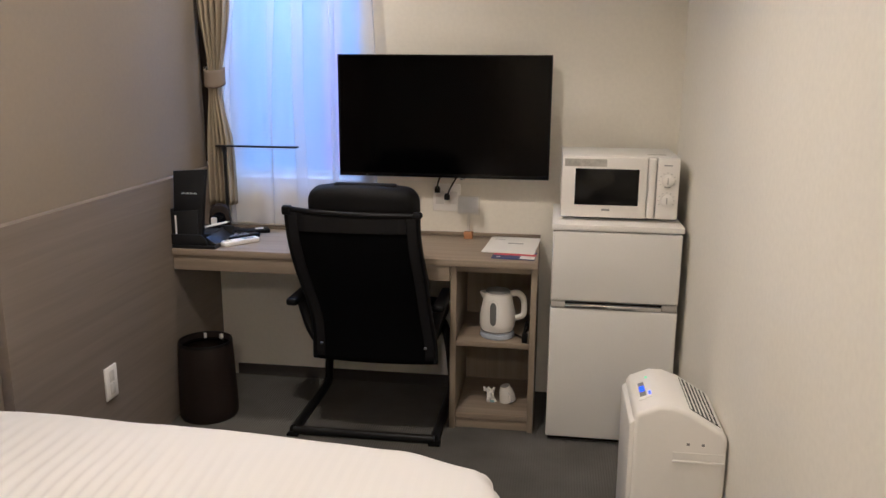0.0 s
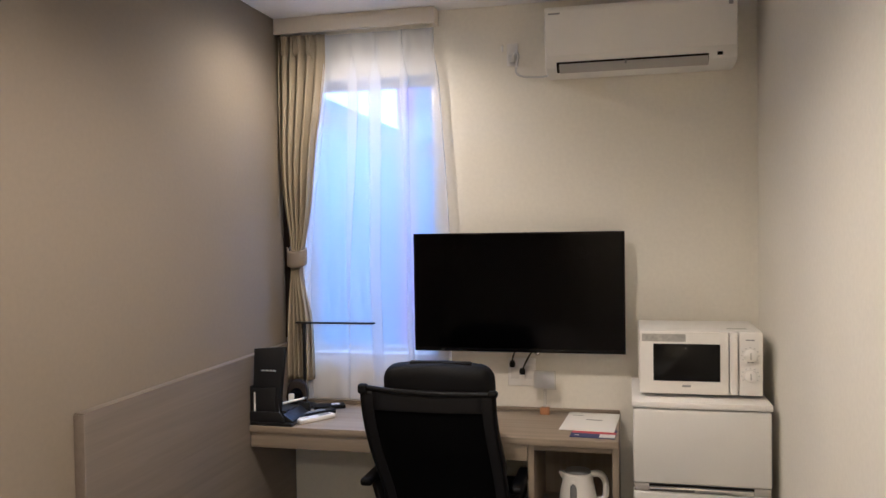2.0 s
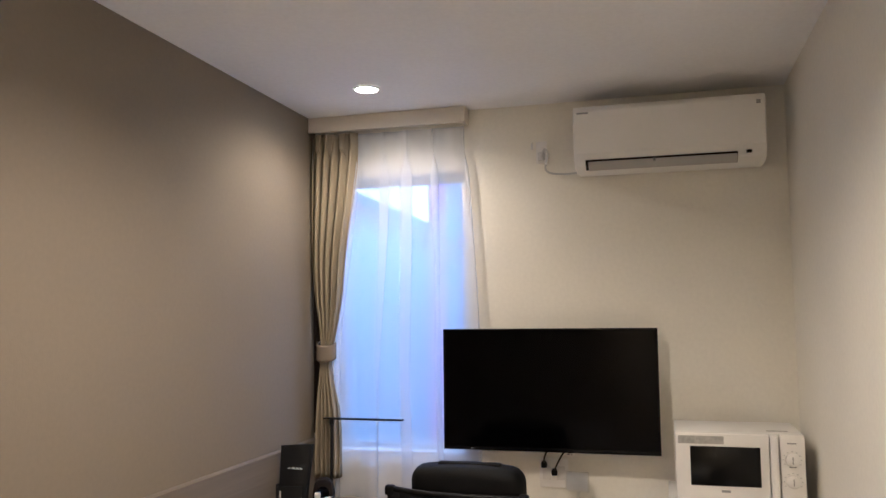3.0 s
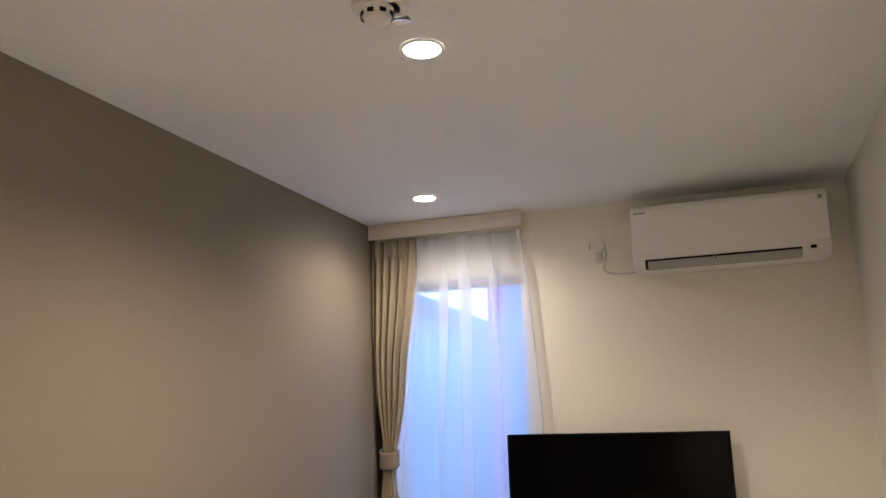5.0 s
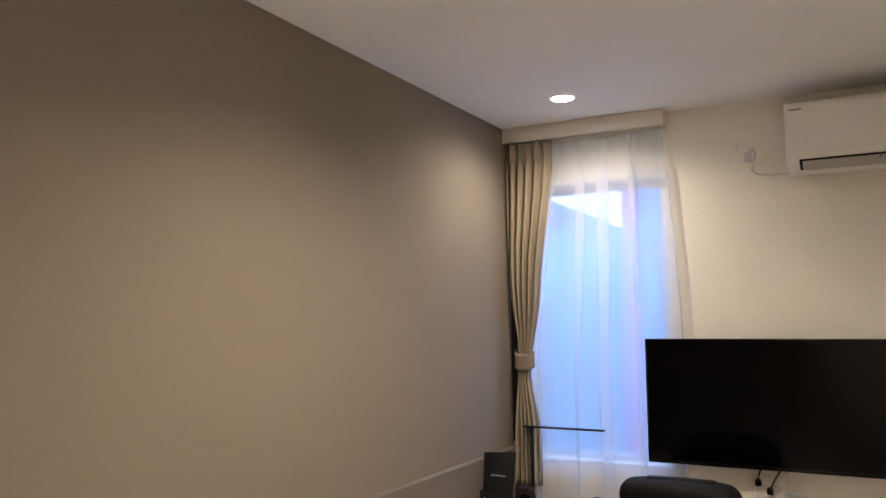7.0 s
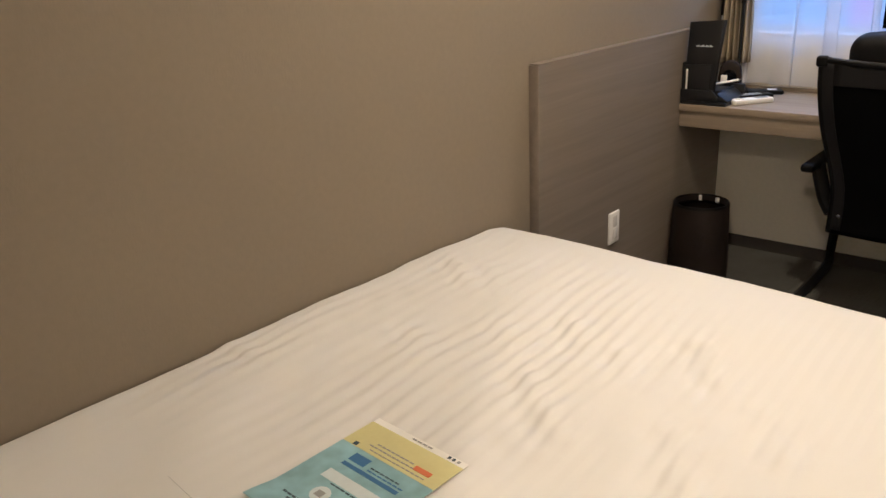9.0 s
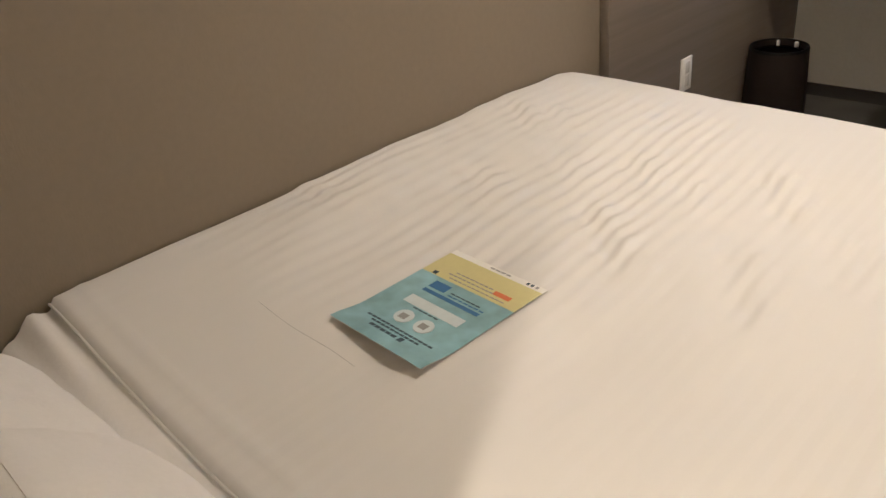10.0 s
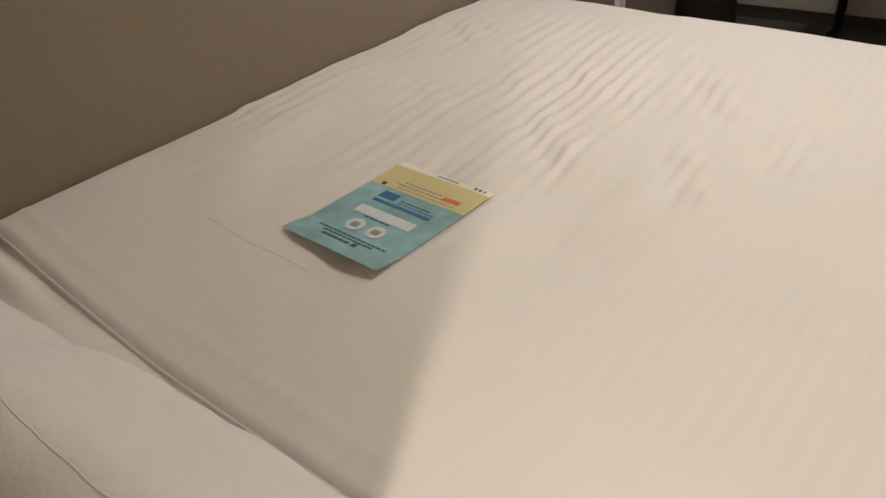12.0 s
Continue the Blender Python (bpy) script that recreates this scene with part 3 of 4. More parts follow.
# ---- things on the desk ----
org = thing("desk_organizer", "black leatherette desk organizer with upright folder pocket", "organizer", 0.037, -0.458, 0.719)
part("tray_base", box(0, 0.185, 0.0, 0.20, 0, 0.014, 0.004), ORGANIZER, org)
part("tray_wall", box(0, 0.185, 0.188, 0.20, 0.0145, 0.060, 0.003), ORGANIZER, org)
part("tray_side", prism([(0.0, 0.0145), (0.187, 0.0145), (0.187, 0.055), (0.10, 0.052), (0.02, 0.030), (0.0, 0.022)], 0.135, 0.143, 0.002, axis="x"), ORGANIZER, org)
part("tray_front", prism([(0.0, 0.0145), (0.150, 0.0145), (0.150, 0.034), (0.128, 0.058), (0.0, 0.058)], 0.0, 0.007, 0.002), ORGANIZER, org)
part("pocket_front", prism([(0.007, 0.0145), (0.108, 0.0145), (0.116, 0.158), (0.007, 0.150)], 0.0075, 0.0135, 0.002), ORGANIZER, org)
part("pocket_side", box(0.0, 0.006, 0.0075, 0.045, 0.0145, 0.160, 0.002), ORGANIZER, org)
part("pocket_floor", box(0.0065, 0.130, 0.0140, 0.060, 0.0145, 0.024, 0.002), ORGANIZER, org)
part("step_block", box(0.0065, 0.1345, 0.0605, 0.187, 0.0145, 0.050, 0.004), ORGANIZER, org)
part("remote_rest", prism([(0.144, 0.0145), (0.185, 0.0145), (0.185, 0.020), (0.144, 0.048)], 0.010, 0.186, 0.002), ORGANIZER, org)
fo = thing("guest_folder", "black guest information folder standing in the organizer", "folder")
fo.matrix_world = pose(0.042, -0.442, 0.7435, -5, 0, -3)
part("cover", prism([(0, 0), (0.118, 0), (0.126, 0.15), (0.138, 0.296), (0, 0.286)], 0.0, 0.004, 0.0015), ORGANIZER, fo)
part("pages", box(0.004, 0.115, 0.0045, 0.020, 0.003, 0.280), BLACK_PLASTIC, fo, smooth=False)
part("cover", prism([(0, 0), (0.118, 0), (0.126, 0.15), (0.138, 0.296), (0, 0.286)], 0.0205, 0.0245, 0.0015), ORGANIZER, fo)
for i, w in enumerate((0.007, 0.004, 0.006, 0.007, 0.004, 0.006, 0.005, 0.006, 0.004)):
    part("lettering_bar", box(0.035 + i * 0.0078, 0.035 + i * 0.0078 + w, -0.0014, -0.0004, 0.195, 0.195 + 0.004 + 0.003 * (i % 2)), INK_WHITE, fo, smooth=False)
nt_ = thing("note_card", "white note card edge in the organizer pocket", "card", 0.054, -0.451, 0.776)
part("card", box(0, 0.007, -0.0015, 0.0, 0, 0.078), PAPER, nt_, smooth=False)
pen = thing("pen", "white ballpoint pen lying in the organizer", "pen", 0.090, -0.330, 0.7745)
part("barrel", tube([(0, 0, 0.0), (0.10, 0.075, 0.018)], 0.005, 10), WHITE_PLASTIC, pen)
part("tip", tube([(0.1003, 0.0752, 0.0182), (0.110, 0.083, 0.020)], 0.003, 8), GREY_PLASTIC, pen)
cl = thing("table_clock", "small dark rounded clock at the back of the desk", "clock", 0.120, -0.165, 0.719, 15)
part("case", prism([(-0.042, 0.0), (0.042, 0.0), (0.046, 0.065), (0.038, 0.115), (0.016, 0.134), (-0.016, 0.134), (-0.038, 0.115), (-0.046, 0.065)], -0.026, 0.026, 0.008, 3), BIN_BROWN, cl)
part("dial", lathe([(0, -0.0005), (0.028, -0.0005), (0.028, 0.0008), (0, 0.0008)], 28), BLACK_GLOSS, cl, "dark glossy dial").matrix_local = pose(0, -0.027, 0.074, 90, 0, 0)
tag = thing("small_bottle", "small cream plastic bottle beside the clock", "bottle", 0.118, -0.225, 0.719, 20)
part("body", box(-0.013, 0.013, -0.010, 0.010, 0, 0.085, 0.005), PORCELAIN, tag)


def remote(name, label, x, y, rz, length, width, mat, bmat, rows, z=0.719):
    t = thing(name, label, "remote control", x, y, z, rz, group="remote controls")
    part("case", box(-width / 2, width / 2, -length / 2, length / 2, 0, 0.020, 0.006, 3), mat, t)
    for r in range(rows):
        for c in range(3):
            part("button", box((c - 1) * 0.012 - 0.004, (c - 1) * 0.012 + 0.004, -length * 0.40 + r * 0.016, -length * 0.40 + r * 0.016 + 0.008, 0.0202, 0.0222), bmat, t, smooth=False)
    if rows < 4:
        part("display", box(-width * 0.34, width * 0.34, length * 0.08, length * 0.38, 0.0202, 0.0212), GREY_PLASTIC, t, smooth=False)


remote("remote_control", "white slim air conditioner remote on the desk", 0.275, -0.335, -36, 0.17, 0.045, WHITE_PLASTIC, PORCELAIN, 2)
remote("remote_control", "dark television remote with pale buttons on the desk", 0.240, -0.262, -38, 0.19, 0.046, BLACK_PLASTIC, PALE_BLUE_PLASTIC, 8, 0.7195)
ph = thing("desk_handset", "flat black handset with small white label", "handset", 0.245, -0.105, 0.719, -62)
part("case", box(-0.035, 0.035, -0.07, 0.07, 0, 0.016, 0.005), BLACK_PLASTIC, ph)
part("label_strip", box(-0.014, 0.014, 0.010, 0.046, 0.0162, 0.0172), PAPER, ph, smooth=False)

lamp = thing("desk_lamp", "slim black desk lamp with thin horizontal arm, switched off", "desk lamp", 0.128, -0.10, 0.719)
part("base", lathe([(0, 0), (0.052, 0), (0.054, 0.004), (0.052, 0.010), (0, 0.012)], 36), BLACK_METAL, lamp)
part("stem", tube([(0, 0, 0.0125), (0, 0, 0.362)], 0.0065, 12), BLACK_METAL, lamp)
part("joint", lathe([(0, 0.354), (0.010, 0.355), (0.010, 0.3765), (0, 0.377)], 20), BLACK_METAL, lamp)
part("light_bar", box(-0.035, 0.335, -0.014, 0.014, 0.3775, 0.3840, 0.002), BLACK_METAL, lamp)
part("diffuser", box(0.08, 0.328, -0.010, 0.010, 0.3755, 0.3772), PORCELAIN, lamp, "pale unlit diffuser strip", smooth=False)

ch_ = thing("card_stand", "clear acrylic card holder on a small wooden block", "card holder", 1.205, -0.068, 0.719, -6)
part("block", box(-0.019, 0.019, -0.013, 0.013, 0, 0.030, 0.002), CORK, ch_, "orange-brown wooden block")
part("acrylic_plate", box(-0.050, 0.046, -0.002, 0.002, 0.105, 0.185, 0.0008), ACRYLIC, ch_)
part("stem", box(-0.006, 0.006, -0.0015, 0.0015, 0.0305, 0.1045), ACRYLIC, ch_, smooth=False)
part("insert_card", box(-0.046, 0.040, 0.0025, 0.0032, 0.112, 0.180), PAPER, ch_, "pale translucent insert card", smooth=False)
doc = thing("paper_sheet", "white printed paper sheets on the desk", "paper", 1.40, -0.19, 0.719, -4)
part("bottom_sheet", box(-0.105, 0.105, -0.150, 0.150, 0.004, 0.0048), PAPER, doc, smooth=False)
part("top_sheet", box(-0.100, 0.107, -0.146, 0.153, 0.0052, 0.006), PAPER, doc, smooth=False)
part("print_bar", box(-0.02, 0.045, 0.02, 0.034, 0.0061, 0.0066), INK_GREY, doc, smooth=False)
part("print_bar", box(-0.085, -0.04, 0.09, 0.096, 0.0061, 0.0066), INK_GREY, doc, smooth=False)
bk = thing("booklet", "red and dark blue booklet under white papers", "booklet", 1.425, -0.352, 0.719, -4)
part("cover", box(-0.088, 0.080, -0.072, 0.05, 0, 0.0038, 0.0006), BLUE_PAPER, bk, smooth=False)
part("red_band", box(-0.086, 0.080, -0.020, 0.012, 0.0039, 0.0044), RED_PAPER, bk, "red printed band", smooth=False)
part("white_card", box(0.022, 0.079, -0.070, -0.022, 0.0039, 0.0046), PAPER, bk, "white printed corner", smooth=False)
part("logo_bar", box(-0.07, -0.055, -0.055, -0.045, 0.0039, 0.0044), INK_WHITE, bk, smooth=False)

# ---- television ----
tv = thing("television", "black flat-screen television mounted on the wall, switched off", "television")
TX0, TX1, TZ0, TZ1 = 0.654, 1.541, 0.989, 1.492
part("housing", box(TX0, TX1, -0.121, -0.086, TZ0, TZ1, 0.004), BLACK_PLASTIC, tv)
part("rear_cover", box(0.79, 1.40, -0.0855, -0.050, 1.03, 1.33, 0.012), BLACK_PLASTIC, tv)
part("screen", box(TX0 + 0.009, TX1 - 0.009, -0.1235, -0.1213, TZ0 + 0.016, TZ1 - 0.008), SCREEN, tv, "dark glossy screen", smooth=False)
part("bezel", box(TX0, TX1, -0.127, -0.1216, TZ0, TZ0 + 0.0155, 0.001), BLACK_GLOSS, tv)
part("bezel", box(TX0, TX1, -0.127, -0.1216, TZ1 - 0.0075, TZ1, 0.001), BLACK_GLOSS, tv)
part("bezel", box(TX0, TX0 + 0.0085, -0.127, -0.1216, TZ0 + 0.016, TZ1 - 0.008, 0.001), BLACK_GLOSS, tv)
part("bezel", box(TX1 - 0.0085, TX1, -0.127, -0.1216, TZ0 + 0.016, TZ1 - 0.008, 0.001), BLACK_GLOSS, tv)
part("logo", box(0.772, 0.804, -0.1285, -0.1272, TZ0 + 0.004, TZ0 + 0.011), CHROME, tv, smooth=False)
part("sensor", box(1.172, 1.192, -0.129, -0.110, TZ0 - 0.008, TZ0 - 0.0005, 0.002), CHROME, tv)
part("wall_bracket", box(0.98, 1.20, -0.0495, -0.001, 1.08, 1.30, 0.003), BLACK_METAL, tv)
wp = thing("wall_outlet", "white wall outlet plate below the television", "wall outlet", 1.10, 0, 0.885, group="wall outlets")
part("plate", box(-0.060, 0.060, -0.009, -0.001, -0.060, 0.060, 0.003), WHITE_PLASTIC, wp)
for px in (-0.030, 0.030):
    part("socket", box(px - 0.017, px + 0.017, -0.0105, -0.0092, -0.028, 0.028, 0.001), PORCELAIN, wp)


def cable(label, pts, plug):
    t = thing("television_cable", label, "cable", group="television cables")
    part("cord", tube(curve_points(pts, 8), 0.0035, 8), BLACK_PLASTIC, t)
    if plug:
        x, y, z = pts[-1]
        part("plug", lathe([(0, -0.016), (0.012, -0.015), (0.013, 0.0), (0.009, 0.012), (0, 0.013)], 20, at=(x, y, z)), BLACK_PLASTIC, t)


cable("black power cable hanging below the television", [(1.158, -0.09, 0.992), (1.142, -0.092, 0.968), (1.118, -0.06, 0.925), (1.105, -0.032, 0.895)], True)
cable("thin black aerial cable below the television", [(1.085, -0.09, 0.992), (1.070, -0.07, 0.958), (1.062, -0.030, 0.925)], True)

# ---- fridge and microwave ----
FX0, FX1, FY = 1.567, 2.040, -0.482
fridge = thing("refrigerator", "white two-door refrigerator with horizontal grip strip", "refrigerator")
part("body", box(FX0 + 0.004, FX1 - 0.004, FY + 0.052, -0.03, 0.02, 0.854, 0.006), WHITE_STEEL, fridge)
part("top_lid", box(FX0 - 0.004, FX1 + 0.004, FY - 0.004, -0.028, 0.8545, 0.878, 0.005), WHITE_PLASTIC, fridge)
part("freezer_door", box(FX0, FX1, FY, FY + 0.050, 0.580, 0.8495, 0.007, 3), WHITE_STEEL, fridge)
part("fridge_door", box(FX0, FX1, FY, FY + 0.050, 0.020, 0.551, 0.007, 3), WHITE_STEEL, fridge)
grip = part("grip_strip", box(FX0 + 0.003, FX1 - 0.003, FY + 0.004, FY + 0.050, 0.5515, 0.5795, 0.002), LOUVER, fridge, "silvery grey grip strip")
part("grip_slot", box(FX0 + 0.055, FX1 - 0.060, FY + 0.0025, FY + 0.0038, 0.5705, 0.5790), BLACK_PLASTIC, grip, "dark finger slot", smooth=False)
part("grip_insert", box(FX0 + 0.055, FX1 - 0.060, FY - 0.003, FY + 0.0036, 0.5530, 0.5695, 0.003), CHROME, grip, "silver grip insert")
for hx in (FX0 + 0.004, FX1 - 0.056):
    part("hinge_cover", box(hx, hx + 0.050, FY - 0.001, FY + 0.0036, 0.5560, 0.5770, 0.002), LOUVER, fridge)
part("kick_plate", box(FX0 + 0.01, FX1 - 0.01, FY + 0.03, -0.05, 0.0, 0.0195, 0.002), BLACK_PLASTIC, fridge)


def microwave():
    x0, x1, y0, y1, z0, z1 = 1.592, 2.023, -0.400, -0.075, 0.890, 1.119
    t = thing("microwave_oven", "white microwave oven with two dials on the refrigerator", "microwave")
    part("case", box(x0, x1, y0 + 0.018, y1, z0, z1 + 0.006, 0.006), WHITE_STEEL, t)
    door = part("door", box(x0, x0 + 0.315, y0 - 0.004, y0 + 0.0175, z0 + 0.002, z1 + 0.002, 0.005), WHITE_PLASTIC, t)
    part("door_window", box(x0 + 0.050, x0 + 0.285, y0 - 0.006, y0 - 0.0042, z0 + 0.050, z1 - 0.042, 0.0008), OVEN_GLASS, door, "dark glass window")
    part("handle", box(x0 + 0.318, x0 + 0.345, y0 - 0.014, y0 + 0.0175, z0 + 0.004, z1, 0.007, 3), WHITE_PLASTIC, t)
    part("control_panel", box(x0 + 0.350, x1, y0 - 0.002, y0 + 0.0175, z0 + 0.002, z1 + 0.002, 0.005), WHITE_PLASTIC, t)
    for cz in (z0 + 0.074, z0 + 0.148):
        knob = lathe([(0.0225, 0), (0.022, 0.012), (0.017, 0.016), (0, 0.016)], 32)
        bmesh.ops.rotate(knob, verts=knob.verts, cent=(0, 0, 0), matrix=Matrix.Rotation(radians(90), 3, "X"))
        bmesh.ops.translate(knob, verts=knob.verts, vec=(x0 + 0.388, y0 - 0.002, cz))
        k = part("dial", knob, WHITE_PLASTIC, t)
        part("pointer", box(x0 + 0.386, x0 + 0.390, y0 - 0.0195, y0 - 0.0182, cz - 0.012, cz + 0.012), STICKER, k, smooth=False)
        for i in range(9):
            a = radians(-120 + i * 30)
            px, pz = x0 + 0.388 + 0.029 * math.sin(a), cz + 0.029 * math.cos(a)
            part("scale_mark", box(px - 0.0028, px + 0.0028, y0 - 0.0032, y0 - 0.0022, pz - 0.0016, pz + 0.0016), FAINT_PRINT, t, smooth=False)
    part("caption_bar", box(x0 + 0.373, x0 + 0.403, y0 - 0.0032, y0 - 0.0022, z1 - 0.027, z1 - 0.023), INK_GREY, t, smooth=False)
    part("caption_bar", box(x0 + 0.378, x0 + 0.400, y0 - 0.0032, y0 - 0.0022, z0 + 0.122, z0 + 0.126), INK_GREY, t, smooth=False)
    part("caption_sticker", box(x0 + 0.010, x0 + 0.165, y0 - 0.0052, y0 - 0.0042, z1 - 0.034, z1 - 0.006), STICKER, door, "pale grey notice sticker", smooth=False)
    part("logo", box(x0 + 0.152, x0 + 0.182, y0 - 0.0055, y0 - 0.0042, z0 + 0.028, z0 + 0.036), INK_GREY, door, smooth=False)
    part("top_label", box(x1 - 0.115, x1 - 0.045, y0 + 0.060, y0 + 0.085, z1 + 0.0062, z1 + 0.0070), STICKER, t, "small grey label", smooth=False)
    for fx in (x0 + 0.03, x1 - 0.03):
        for fy in (y0 + 0.09, y1 - 0.04):
            part("foot", lathe([(0, 0.8785), (0.013, 0.8785), (0.014, z0 - 0.0005), (0, z0 - 0.0005)], 20, at=(fx, fy, 0)), BLACK_PLASTIC, t)


microwave()

# ---- air conditioner ----
ac = thing("air_conditioner", "white wall-mounted split air conditioner", "air conditioner")
AX0, AX1 = 1.237, 1.969
prof = [(-0.002, 2.138), (-0.10, 2.132), (-0.160, 2.136), (-0.196, 2.150), (-0.213, 2.178), (-0.222, 2.291), (-0.224, 2.371), (-0.214, 2.389), (-0.002, 2.389)]
part("body", prism(prof, AX0, AX1, 0.006, 3, axis="x"), WHITE_PLASTIC, ac, angle=30)
part("front_panel", prism([(-0.2135, 2.196), (-0.2235, 2.291), (-0.2255, 2.367), (-0.229, 2.367), (-0.2275, 2.291), (-0.2175, 2.194)], AX0 + 0.004, AX1 - 0.004, 0.001, 1, axis="x"), WHITE_PLASTIC, ac)
part("outlet_slot", prism([(-0.170, 2.1375), (-0.196, 2.1500), (-0.2080, 2.1695), (-0.2115, 2.1695), (-0.199, 2.1480), (-0.171, 2.1345)], AX0 + 0.045, AX1 - 0.105, axis="x"), BLACK_PLASTIC, ac, "dark air outlet slot", smooth=False)
part("louver", prism([(-0.176, 2.1330), (-0.198, 2.1455), (-0.2070, 2.1625), (-0.2110, 2.1615), (-0.201, 2.1425), (-0.178, 2.1300)], AX0 + 0.056, AX1 - 0.107, 0.001, 1, axis="x"), LOUVER, ac, "pale grey air louver")
part("louver_clip", box(1.548, 1.556, -0.2165, -0.2070, 2.150, 2.167, 0.001), GREY_PLASTIC, ac)
part("display_window", box(AX1 - 0.075, AX1 - 0.055, -0.2165, -0.212, 2.160, 2.172), BLACK_GLOSS, ac, smooth=False)
part("logo", box(AX0 + 0.016, AX0 + 0.062, -0.2295, -0.2285, 2.355, 2.362), INK_GREY, ac, smooth=False)
part("logo", box(AX1 - 0.034, AX1 - 0.018, -0.2295, -0.2285, 2.346, 2.362), INK_GREY, ac, smooth=False)
ao = thing("wall_outlet", "white wall outlet with plug beside the air conditioner", "wall outlet", 1.076, 0, 2.256, group="wall outlets")
part("plate", box(-0.024, 0.024, -0.009, -0.001, -0.048, 0.048, 0.003), WHITE_PLASTIC, ao)
part("plug", box(-0.014, 0.014, -0.036, -0.0095, -0.038, -0.004, 0.004), FAINT_PRINT, ao, "pale grey plug")
part("cover_hook", tube(curve_points([(-0.040, -0.002, 0.040), (-0.041, -0.018, 0.038), (-0.041, -0.020, 0.012)], 4), 0.004, 8), CHROME, ao, "small shiny hook")
acc = thing("power_cord", "white power cord of the air conditioner", "power cord")
part("cord", tube(curve_points([(1.078, -0.034, 2.232), (1.092, -0.040, 2.262), (1.106, -0.036, 2.246), (1.098, -0.030, 2.205), (1.094, -0.028, 2.178), (1.112, -0.026, 2.160), (1.150, -0.020, 2.154), (1.200, -0.030, 2.150), (1.240, -0.05, 2.150)], 8), 0.0040, 8), FAINT_PRINT, acc)
part("cord_tie", box(1.090, 1.104, -0.038, -0.024, 2.196, 2.204, 0.002), WHITE_PLASTIC, acc)

# ---- smoke detector ----
sd = thing("smoke_detector", "white round ceiling smoke detector with sensor slots", "smoke detector", 0.925, -2.012, CEIL - 0.0005)
part("base", lathe([(0, 0), (0.055, 0), (0.055, -0.016), (0.050, -0.022), (0, -0.022)], 40), WHITE_PLASTIC, sd)
part("sensor_head", lathe([(0.036, -0.0225), (0.034, -0.036), (0.028, -0.048), (0.014, -0.054), (0, -0.055)], 36), WHITE_PLASTIC, sd)
for i in range(8):
    a = math.tau * i / 8
    s = box(-0.007, 0.007, -0.0015, 0.0015, -0.042, -0.033)
    bmesh.ops.translate(s, verts=s.verts, vec=(0, 0.0345, 0))
    bmesh.ops.rotate(s, verts=s.verts, cent=(0, 0, 0), matrix=Matrix.Rotation(a, 3, "Z"))
    part("sensor_slot", s, BLACK_PLASTIC, sd, smooth=False)
part("tag", box(0.030, 0.066, 0.010, 0.042, -0.046, -0.043, 0.001), ACRYLIC, sd, "clear hanging tag")
part("side_box", box(0.020, 0.064, -0.020, 0.034, -0.022, -0.001, 0.003), WHITE_PLASTIC, sd)

# ---- left wall outlet ----
wo = thing("wall_outlet", "white double wall outlet on the laminate panel", "wall outlet", 0.034, -0.976, 0.350, group="wall outlets")
part("plate", box(0.001, 0.009, -0.037, 0.037, -0.060, 0.060, 0.003), WHITE_PLASTIC, wo)
for pz in (-0.024, 0.024):
    part("socket", box(0.0092, 0.0112, -0.014, 0.014, pz - 0.020, pz + 0.020, 0.001), PORCELAIN, wo)

# ---- waste bin ----
wb = thing("waste_bin", "dark brown leatherette waste bin on the carpet", "waste bin", 0.151, -0.450, 0)
part("body", lathe([(0, 0.0), (0.112, 0.0), (0.119, 0.012), (0.120, 0.05), (0.114, 0.22), (0.109, 0.320), (0.106, 0.330), (0.101, 0.326), (0.102, 0.31), (0.106, 0.05), (0, 0.04)], 48), BIN_BROWN, wb)
part("rim_ring", lathe([(0.1015, 0.326), (0.1035, 0.3322), (0.107, 0.3318), (0.1102, 0.322), (0.108, 0.3295)], 48), BLACK_PLASTIC, wb)
part("liner_ring", lathe([(0.084, 0.300), (0.098, 0.302), (0.098, 0.307), (0.084, 0.305)], 40), BLACK_GLOSS, wb)
# the clips' glint is put in as a white colour
for a in (70, 115):
    part("liner_clip", box(-0.006, 0.006, 0.086, 0.100, 0.3075, 0.328, 0.002), PORCELAIN, wb, "small liner clip, its shine painted white").matrix_local = pose(0, 0, 0, 0, 0, a - 90)

# ---- chair ----


